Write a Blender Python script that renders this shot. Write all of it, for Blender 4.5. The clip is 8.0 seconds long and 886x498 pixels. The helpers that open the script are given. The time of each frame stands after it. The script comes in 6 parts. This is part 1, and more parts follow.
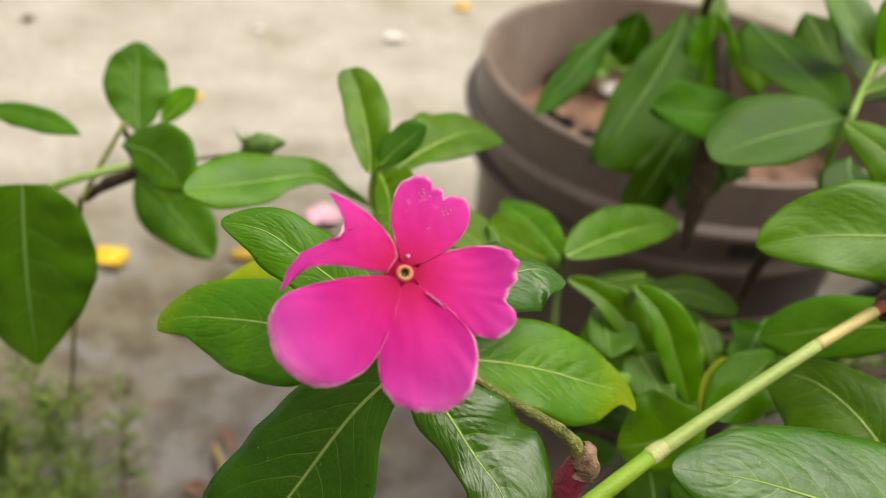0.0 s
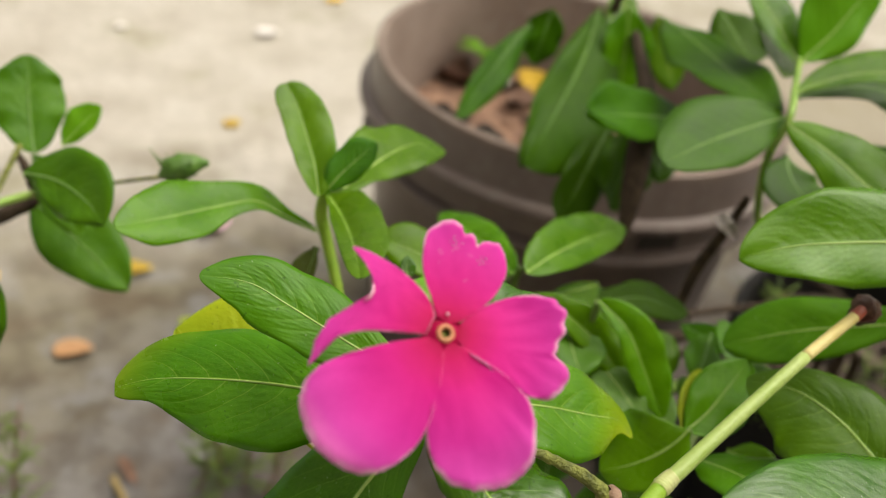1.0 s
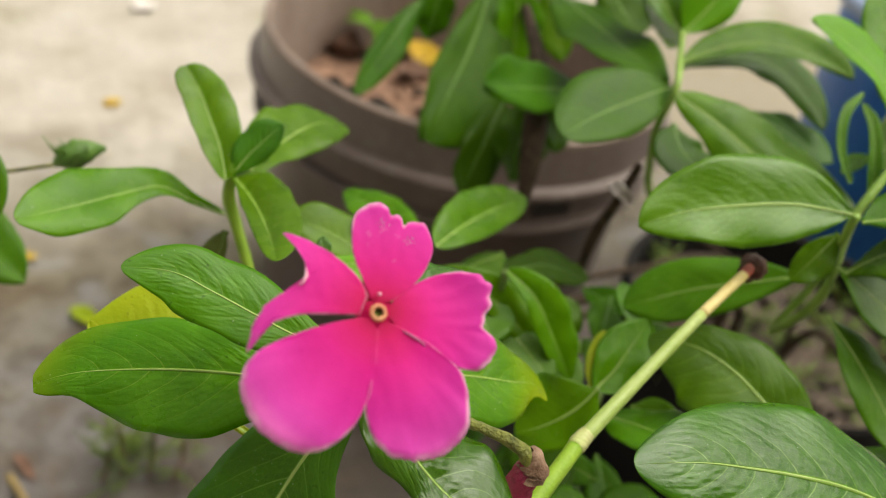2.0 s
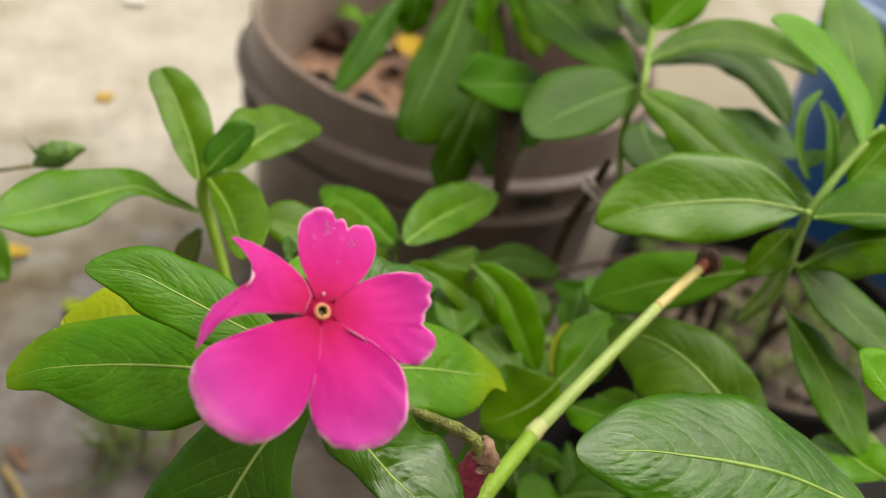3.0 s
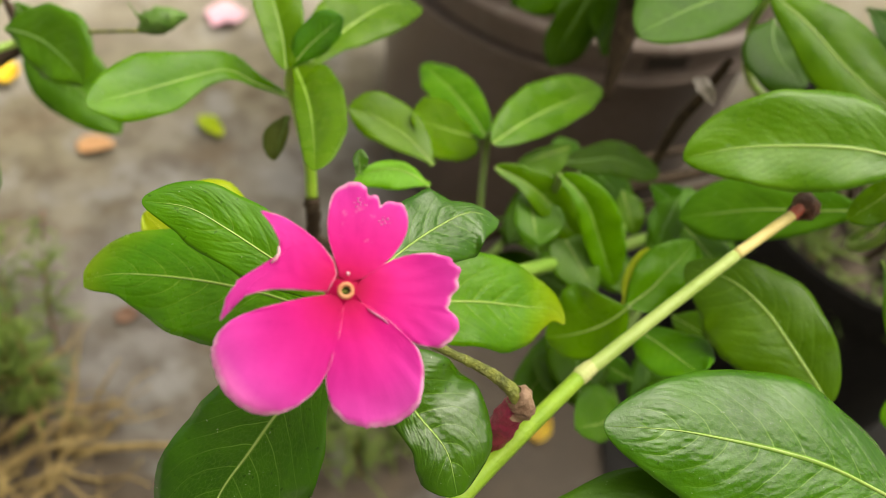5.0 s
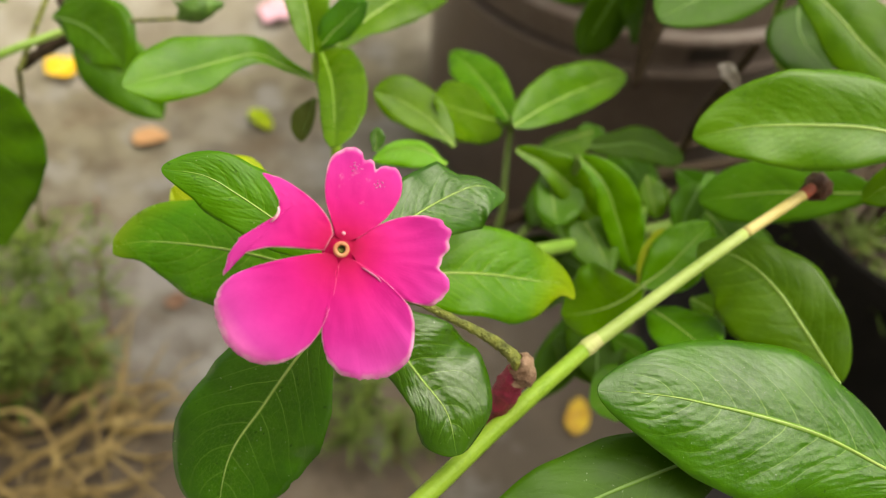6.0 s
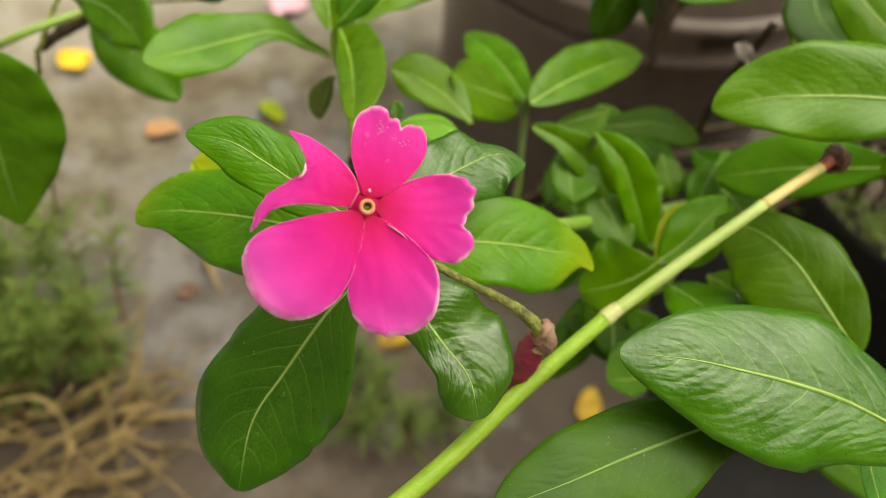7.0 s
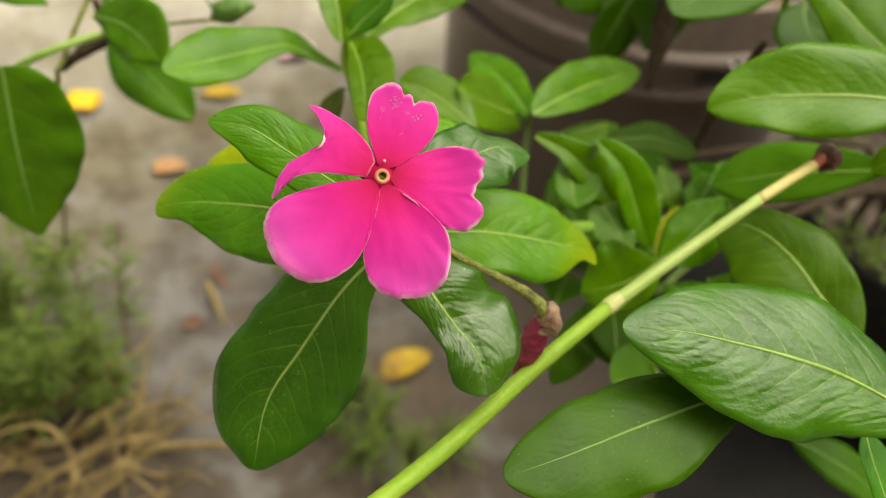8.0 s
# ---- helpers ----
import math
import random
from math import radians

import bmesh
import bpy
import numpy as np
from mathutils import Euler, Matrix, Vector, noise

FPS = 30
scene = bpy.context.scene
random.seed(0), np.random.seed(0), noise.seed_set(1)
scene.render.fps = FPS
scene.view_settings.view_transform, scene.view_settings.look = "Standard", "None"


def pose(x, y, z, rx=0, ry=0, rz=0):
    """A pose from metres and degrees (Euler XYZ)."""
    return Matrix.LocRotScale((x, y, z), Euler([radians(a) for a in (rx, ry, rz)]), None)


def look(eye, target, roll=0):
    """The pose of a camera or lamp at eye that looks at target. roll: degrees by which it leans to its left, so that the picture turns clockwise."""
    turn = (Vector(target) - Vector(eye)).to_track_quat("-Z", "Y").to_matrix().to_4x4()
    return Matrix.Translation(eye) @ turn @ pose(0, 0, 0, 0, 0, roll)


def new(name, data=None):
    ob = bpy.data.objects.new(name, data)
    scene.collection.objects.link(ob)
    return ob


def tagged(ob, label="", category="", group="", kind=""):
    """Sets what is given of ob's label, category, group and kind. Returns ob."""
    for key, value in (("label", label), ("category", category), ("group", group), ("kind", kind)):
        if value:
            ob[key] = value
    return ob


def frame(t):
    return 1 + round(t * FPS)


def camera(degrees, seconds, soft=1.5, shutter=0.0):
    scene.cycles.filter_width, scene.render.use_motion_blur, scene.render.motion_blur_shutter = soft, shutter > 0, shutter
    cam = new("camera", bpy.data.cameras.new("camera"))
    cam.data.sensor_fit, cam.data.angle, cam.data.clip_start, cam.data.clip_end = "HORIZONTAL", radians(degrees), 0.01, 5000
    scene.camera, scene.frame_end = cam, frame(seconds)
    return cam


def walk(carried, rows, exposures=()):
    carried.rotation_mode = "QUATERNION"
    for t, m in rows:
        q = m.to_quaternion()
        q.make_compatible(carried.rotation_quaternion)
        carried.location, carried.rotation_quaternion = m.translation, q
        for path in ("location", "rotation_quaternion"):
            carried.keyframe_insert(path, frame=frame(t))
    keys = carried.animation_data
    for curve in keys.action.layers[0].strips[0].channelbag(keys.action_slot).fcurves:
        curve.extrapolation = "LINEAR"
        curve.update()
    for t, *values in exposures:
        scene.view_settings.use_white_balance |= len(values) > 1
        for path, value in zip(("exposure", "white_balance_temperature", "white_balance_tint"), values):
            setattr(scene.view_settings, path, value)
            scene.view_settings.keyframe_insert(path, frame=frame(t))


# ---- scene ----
cam = camera(52.7, 8.0, soft=0.2)
cam.data.dof.use_dof = True
cam.data.dof.focus_distance = 0.188
cam.data.dof.aperture_fstop = 12.0
PATH = [
    (0.0, 0.0018, -0.1252, 0.5578, 53.60, -6.16, 2.52),
    (0.5, -0.0075, -0.1130, 0.5586, 53.97, -7.15, -1.33),
    (1.0, -0.0259, -0.1044, 0.5529, 53.99, -8.64, -6.19),
    (1.5, -0.0327, -0.1064, 0.5504, 53.71, -10.50, -11.39),
    (1.7, -0.0333, -0.1054, 0.5524, 53.57, -11.00, -12.83),
    (2.8, -0.0277, -0.1138, 0.5630, 53.01, -10.50, -13.64),
    (3.0, -0.0255, -0.1144, 0.5650, 52.73, -10.44, -13.57),
    (3.5, -0.0231, -0.1044, 0.5749, 50.79, -9.60, -11.77),
    (4.0, -0.0126, -0.0991, 0.5748, 44.86, -9.28, -8.78),
    (4.5, -0.0075, -0.0924, 0.5777, 40.83, -8.74, -6.24),
    (4.7, -0.0079, -0.0916, 0.5822, 39.65, -8.55, -4.90),
    (5.8, 0.0039, -0.1012, 0.5943, 38.10, -6.24, -0.83),
    (6.0, 0.0050, -0.1034, 0.5915, 38.46, -5.71, -0.47),
    (6.5, 0.0036, -0.1034, 0.5933, 38.62, -5.42, -0.26),
    (7.0, 0.0020, -0.1104, 0.5871, 38.46, -5.36, -0.18),
    (7.5, 0.0023, -0.1191, 0.5861, 39.74, -5.15, -0.21),
    (8.0, 0.0002, -0.1291, 0.5829, 41.91, -5.25, -0.27),
]
walk(cam, [(t, pose(x, y, z, rx, ry, rz)) for t, x, y, z, rx, ry, rz in PATH], exposures=[(0.0, 0.40, 6950, 10), (1.5, 0.44, 7000, 9), (3.0, 0.42, 7000, 9), (4.5, 0.70, 7250, 7), (8.0, 0.58, 7550, 4)])

# ---- light: a bright overcast sky ----
world = bpy.data.worlds.new("sky")
world.use_nodes = True
scene.world = world
wn = world.node_tree
sky = wn.nodes.new("ShaderNodeTexSky")
sky.sky_type = "NISHITA"
sky.sun_disc = False
sky.sun_elevation = radians(67.0)
sky.sun_rotation = radians(80.3)
sky.air_density, sky.dust_density, sky.ozone_density = 1.0, 6.0, 0.3
haze = wn.nodes.new("ShaderNodeHueSaturation")
haze.inputs["Saturation"].default_value = 0.10
wn.links.new(sky.outputs[0], haze.inputs["Color"])
wn.links.new(haze.outputs[0], wn.nodes["Background"].inputs[0])
wn.nodes["Background"].inputs[1].default_value = 0.10
sun = new("sun", bpy.data.lights.new("sun", "SUN"))
sun.data.energy, sun.data.angle, sun.data.color = 2.0, radians(68), (1.0, 0.95, 0.82)
sun.matrix_world = look((0.88, 0.15, 2.1), (0, 0, 0))


# ---- materials ----
def material(name, rough=0.5, metal=0.0, spec=0.5):
    m = bpy.data.materials.new(name)
    m.use_nodes = True
    nt = m.node_tree
    b = nt.nodes["Principled BSDF"]
    b.inputs["Roughness"].default_value = rough
    b.inputs["Metallic"].default_value = metal
    b.inputs["Specular IOR Level"].default_value = spec
    return m, nt, b


def node(nt, kind, **kw):
    n = nt.nodes.new(kind)
    for k, v in kw.items():
        n.inputs[k].default_value = v
    return n


def ramp(nt, fac, stops):
    r = nt.nodes.new("ShaderNodeValToRGB")
    while len(r.color_ramp.elements) < len(stops):
        r.color_ramp.elements.new(0.5)
    for e, (p, c) in zip(r.color_ramp.elements, stops):
        e.position, e.color = p, (*c, 1)
    nt.links.new(fac, r.inputs[0])
    return r.outputs[0]


def noise_of(nt, scale, detail=4, rough=0.55, vec=None):
    n = node(nt, "ShaderNodeTexNoise", Scale=scale, Detail=detail, Roughness=rough)
    if vec is None:
        vec = nt.nodes.new("ShaderNodeTexCoord").outputs["Object"]
    nt.links.new(vec, n.inputs["Vector"])
    return n.outputs["Fac"]


def mix(nt, fac, a, b, how="MIX"):
    m = nt.nodes.new("ShaderNodeMix")
    m.data_type, m.blend_type = "RGBA", how
    for sock, v in ((m.inputs[0], fac), (m.inputs[6], a), (m.inputs[7], b)):
        if isinstance(v, (int, float)):
            sock.default_value = v
        elif isinstance(v, tuple):
            sock.default_value = (*v, 1)
        else:
            nt.links.new(v, sock)
    return m.outputs[2]


def calc(nt, op, a, b=None, c=None):
    m = nt.nodes.new("ShaderNodeMath")
    m.operation = op
    for sock, v in zip(m.inputs, (a, b, c)):
        if isinstance(v, (int, float)):
            sock.default_value = v
        elif v is not None:
            nt.links.new(v, sock)
    return m.outputs[0]


def bump(nt, b, height, dist, strength=1.0):
    n = node(nt, "ShaderNodeBump", Strength=strength, Distance=dist)
    nt.links.new(height, n.inputs["Height"])
    nt.links.new(n.outputs[0], b.inputs["Normal"])


def leaf_material(name, dark, light, vein, rough=0.38, tip=None, see=0.12, nveins=10.0, relief=1.0, gloss=0.32, show=0.5):
    """Leaf skin: UV x runs across (-1 to 1 as 0 to 1), y from stalk to tip."""
    m, nt, b = material(name, rough, 0.0, gloss * 1.12)
    uv = nt.nodes.new("ShaderNodeUVMap").outputs[0]
    sep = nt.nodes.new("ShaderNodeSeparateXYZ")
    nt.links.new(uv, sep.inputs[0])
    across = calc(nt, "ABSOLUTE", calc(nt, "MULTIPLY_ADD", sep.outputs[0], 2.0, -1.0))
    along = sep.outputs[1]
    side = calc(nt, "GREATER_THAN", sep.outputs[0], 0.5)
    rnd = nt.nodes.new("ShaderNodeObjectInfo").outputs["Random"]
    wob = noise_of(nt, 70.0, 2)
    mott = noise_of(nt, 90.0, 5)
    big = noise_of(nt, 25.0, 2)
    # side veins that sweep forward to the margin
    bend = calc(nt, "MULTIPLY_ADD", calc(nt, "POWER", across, 1.7), 0.24, calc(nt, "MULTIPLY", across, 0.07))
    ph = calc(nt, "ADD", calc(nt, "SUBTRACT", along, bend), calc(nt, "MULTIPLY", wob, 0.05))
    ph = calc(nt, "ADD", calc(nt, "MULTIPLY", ph, nveins), calc(nt, "MULTIPLY", side, 0.4))
    tri = calc(nt, "ABSOLUTE", calc(nt, "SUBTRACT", calc(nt, "FRACT", ph), 0.5))
    veins = nt.nodes.new("ShaderNodeMapRange")
    veins.interpolation_type = "SMOOTHSTEP"
    veins.inputs[1].default_value, veins.inputs[2].default_value = 0.0, 0.042
    veins.inputs[3].default_value, veins.inputs[4].default_value = 1.0, 0.0
    nt.links.new(tri, veins.inputs[0])
    end = nt.nodes.new("ShaderNodeMapRange")
    end.interpolation_type = "SMOOTHSTEP"
    end.inputs[1].default_value, end.inputs[2].default_value = 0.97, 0.84
    nt.links.new(along, end.inputs[0])
    fade = calc(nt, "MULTIPLY", calc(nt, "SUBTRACT", 1.0, calc(nt, "POWER", across, 1.5)), end.outputs[0])
    faint = ramp(nt, noise_of(nt, 45.0, 2), [(0.35, (0.5, 0.5, 0.5)), (0.6, (1, 1, 1))])
    vmask = calc(nt, "MULTIPLY", calc(nt, "MULTIPLY", veins.outputs[0], fade), faint)
    # midrib, tapering out at the tip
    mw = calc(nt, "MULTIPLY_ADD", calc(nt, "SUBTRACT", 1.0, along), 0.044, 0.006)
    rib = nt.nodes.new("ShaderNodeMapRange")
    rib.interpolation_type = "SMOOTHSTEP"
    rib.inputs[1].default_value, rib.inputs[2].default_value = 0.55, 1.25
    rib.inputs[3].default_value, rib.inputs[4].default_value = 1.0, 0.0
    nt.links.new(calc(nt, "DIVIDE", across, mw), rib.inputs[0])
    base = mix(nt, ramp(nt, calc(nt, "MULTIPLY_ADD", mott, 0.5, calc(nt, "MULTIPLY", big, 0.5)), [(0.3, (0, 0, 0)), (0.7, (1, 1, 1))]), dark, light)
    hsv = node(nt, "ShaderNodeHueSaturation")
    nt.links.new(base, hsv.inputs["Color"])
    nt.links.new(calc(nt, "MULTIPLY_ADD", rnd, 0.38, 0.87), hsv.inputs["Value"])
    nt.links.new(calc(nt, "MULTIPLY_ADD", rnd, 0.02, 0.49), hsv.inputs["Hue"])
    # the blade swells between the veins and is quilted by a finer net
    puff = nt.nodes.new("ShaderNodeMapRange")
    puff.interpolation_type = "SMOOTHSTEP"
    puff.inputs[1].default_value, puff.inputs[2].default_value = 0.0, 0.30
    nt.links.new(tri, puff.inputs[0])
    vec = nt.nodes.new("ShaderNodeCombineXYZ")
    nt.links.new(calc(nt, "MULTIPLY", ph, 2.6), vec.inputs[0])
    nt.links.new(calc(nt, "MULTIPLY", across, 9.0), vec.inputs[1])
    nt.links.new(calc(nt, "MULTIPLY_ADD", rnd, 30.0, calc(nt, "MULTIPLY", side, 7.0)), vec.inputs[2])
    net = node(nt, "ShaderNodeTexVoronoi", Scale=1.0)
    net.feature = "SMOOTH_F1"
    nt.links.new(vec.outputs[0], net.inputs["Vector"])
    mesh = node(nt, "ShaderNodeTexVoronoi", Scale=2.1)
    mesh.feature = "DISTANCE_TO_EDGE"
    nt.links.new(vec.outputs[0], mesh.inputs["Vector"])
    thread = calc(nt, "MULTIPLY", ramp(nt, mesh.outputs["Distance"], [(0.0, (1, 1, 1)), (0.07, (0, 0, 0))]), fade)
    col = mix(nt, calc(nt, "MULTIPLY", thread, 0.3 * show), hsv.outputs[0], vein)
    col = mix(nt, calc(nt, "MULTIPLY", vmask, show), col, vein)
    specks = ramp(nt, noise_of(nt, 900.0, 1), [(0.70, (0, 0, 0)), (0.76, (1, 1, 1))])
    col = mix(nt, calc(nt, "MULTIPLY", specks, 0.45), col, tuple(0.35 * c for c in dark))
    dust = ramp(nt, noise_of(nt, 1250.0, 1), [(0.755, (0, 0, 0)), (0.79, (1, 1, 1))])
    col = mix(nt, calc(nt, "MULTIPLY", dust, 0.3), col, (0.55, 0.60, 0.45))
    if tip:
        tm = nt.nodes.new("ShaderNodeMapRange")
        tm.inputs[1].default_value, tm.inputs[2].default_value = 0.78, 1.24
        yel = calc(nt, "MULTIPLY_ADD", calc(nt, "SUBTRACT", big, 0.5), 0.55, along)
        nt.links.new(calc(nt, "ADD", yel, calc(nt, "MULTIPLY", calc(nt, "MULTIPLY", side, across), 0.10)), tm.inputs[0])
        col = mix(nt, tm.outputs[0], col, tip)
    col = mix(nt, calc(nt, "MULTIPLY", rib.outputs[0], 0.75), col, vein)
    nt.links.new(col, b.inputs["Base Color"])
    nt.links.new(calc(nt, "MULTIPLY_ADD", mott, 0.26, rough - 0.17), b.inputs["Roughness"])
    cell = calc(nt, "MULTIPLY", calc(nt, "SUBTRACT", 1.0, net.outputs["Distance"]), fade)
    h = calc(nt, "MULTIPLY", calc(nt, "MULTIPLY", puff.outputs[0], fade), 0.00012)
    h = calc(nt, "MULTIPLY_ADD", cell, 0.00026, h)
    h = calc(nt, "MULTIPLY_ADD", noise_of(nt, 700.0, 3), 0.00016, h)
    h = calc(nt, "MULTIPLY_ADD", wob, 0.0008, h)
    h = calc(nt, "MULTIPLY_ADD", rib.outputs[0], 0.00025, h)
    bump(nt, b, h, relief, 1.0)
    tr = node(nt, "ShaderNodeBsdfTranslucent")
    nt.links.new(mix(nt, 1.0, col, (0.9, 1.0, 0.4), "MULTIPLY"), tr.inputs[0])
    ms = nt.nodes.new("ShaderNodeMixShader")
    ms.inputs[0].default_value = see
    nt.links.new(b.outputs[0], ms.inputs[1])
    nt.links.new(tr.outputs[0], ms.inputs[2])
    nt.links.new(ms.outputs[0], nt.nodes["Material Output"].inputs[0])
    return m


def plain(name, a, b_, scale, rough=0.5, relief=0.0, rscale=None, spec=0.5):
    m, nt, b = material(name, rough, 0.0, spec)
    f = noise_of(nt, scale, 5)
    nt.links.new(ramp(nt, f, [(0.3, a), (0.7, b_)]), b.inputs["Base Color"])
    nt.links.new(calc(nt, "MULTIPLY_ADD", f, 0.3, rough - 0.15), b.inputs["Roughness"])
    if relief:
        bump(nt, b, noise_of(nt, rscale or scale * 4, 5), relief)
    return m


LEAF = leaf_material("leaf_green", (0.022, 0.094, 0.001), (0.062, 0.208, 0.002), (0.23, 0.42, 0.06), 0.26, gloss=0.40, show=0.55, relief=0.85, see=0.16)
LEAF_DEEP = leaf_material("leaf_deep_green", (0.016, 0.074, 0.001), (0.044, 0.152, 0.002), (0.19, 0.36, 0.05), 0.26, gloss=0.44, show=0.65, relief=0.75)
LEAF_TIPPED = leaf_material("leaf_green_yellow_tip", (0.038, 0.130, 0.001), (0.100, 0.258, 0.002), (0.28, 0.44, 0.06), 0.30, tip=(0.32, 0.39, 0.006), gloss=0.28, relief=0.8, see=0.2)
LEAF_PALE = leaf_material("leaf_mid_green", (0.048, 0.145, 0.001), (0.112, 0.270, 0.002), (0.29, 0.47, 0.07), 0.32, relief=0.35, gloss=0.22, show=0.14, see=0.22)
LEAF_YOUNG = leaf_material("leaf_young_green", (0.090, 0.280, 0.004), (0.145, 0.370, 0.008), (0.36, 0.56, 0.10), 0.38, see=0.25, relief=0.6, gloss=0.18, show=0.16)
LEAF_DARK = leaf_material("leaf_dark_green", (0.022, 0.074, 0.001), (0.052, 0.142, 0.002), (0.15, 0.30, 0.03), 0.42, gloss=0.08, show=0.16, relief=0.5, see=0.18)
LEAF_YELLOW = leaf_material("leaf_yellowing", (0.190, 0.290, 0.006), (0.350, 0.420, 0.010), (0.5, 0.5, 0.06), 0.45, gloss=0.2)
LEAF_DULL = leaf_material("leaf_dull", (0.050, 0.090, 0.010), (0.090, 0.120, 0.022), (0.2, 0.2, 0.06), 0.5, gloss=0.2)
LEAF_LIGHT = leaf_material("leaf_light_green", (0.052, 0.165, 0.002), (0.112, 0.275, 0.004), (0.34, 0.50, 0.10), 0.32, relief=0.5, gloss=0.34, show=0.25, see=0.2)
LEAF_SOFT = leaf_material("leaf_soft_green", (0.032, 0.108, 0.001), (0.086, 0.225, 0.002), (0.25, 0.42, 0.06), 0.36, relief=0.5, gloss=0.20, show=0.42, see=0.20)
LEAF_MATT = leaf_material("leaf_matt_green", (0.022, 0.088, 0.001), (0.052, 0.160, 0.002), (0.18, 0.34, 0.05), 0.45, relief=0.5, gloss=0.16, show=0.12)
SHRUB_LEAF = leaf_material("shrub_leaf", (0.034, 0.130, 0.002), (0.082, 0.230, 0.004), (0.15, 0.32, 0.04), 0.40, nveins=6.0, gloss=0.18, see=0.18)
RIB = plain("midrib_pale_green", (0.25, 0.40, 0.07), (0.36, 0.50, 0.14), 120, 0.4)
RIB_DIM = plain("midrib_green", (0.14, 0.27, 0.06), (0.20, 0.34, 0.09), 120, 0.4)
STEM_GREEN = plain("stem_green", (0.17, 0.33, 0.04), (0.28, 0.44, 0.08), 90, 0.38, 0.0003, 500)
STEM_DULL = plain("stem_dull_green", (0.085, 0.150, 0.025), (0.15, 0.23, 0.045), 90, 0.45, 0.0003, 500)
STEM_WOODY = plain("stem_woody", (0.022, 0.014, 0.009), (0.075, 0.052, 0.032), 260, 0.75, 0.0010, 600, 0.2)
STEM_OLIVE = plain("stem_olive_warty", (0.070, 0.085, 0.012), (0.30, 0.33, 0.060), 300, 0.5, 0.0016, 700)
CANE_GREEN = plain("cane_bright_green", (0.18, 0.34, 0.02), (0.29, 0.45, 0.045), 110, 0.45, 0.0003, 800, 0.3)
KNOT_PALE = plain("knot_pale_buff", (0.40, 0.48, 0.14), (0.54, 0.54, 0.26), 220, 0.5, 0.0003, 600)
CANE_PALE = plain("cane_pale_green", (0.28, 0.41, 0.08), (0.42, 0.52, 0.17), 60, 0.4, 0.0003, 700)
STRAW_END = plain("stem_straw_yellow", (0.55, 0.44, 0.12), (0.68, 0.58, 0.24), 120, 0.45, 0.0003, 600)
NODE_RED = plain("stem_red_brown", (0.22, 0.035, 0.020), (0.45, 0.10, 0.05), 300, 0.5)
BUD_BROWN = plain("dead_calyx_brown", (0.045, 0.012, 0.008), (0.13, 0.05, 0.03), 300, 0.35, 0.0010, 500)
WILT_RED = plain("wilted_petal_red", (0.11, 0.005, 0.022), (0.40, 0.025, 0.085), 250, 0.5, 0.0012, 300)
DRY_PALE = plain("dry_leaf_pale", (0.34, 0.29, 0.26), (0.62, 0.57, 0.54), 400, 0.6, 0.0010, 500)
PAPERY = plain("papery_brown", (0.13, 0.065, 0.035), (0.38, 0.25, 0.17), 300, 0.7, 0.0012, 400)


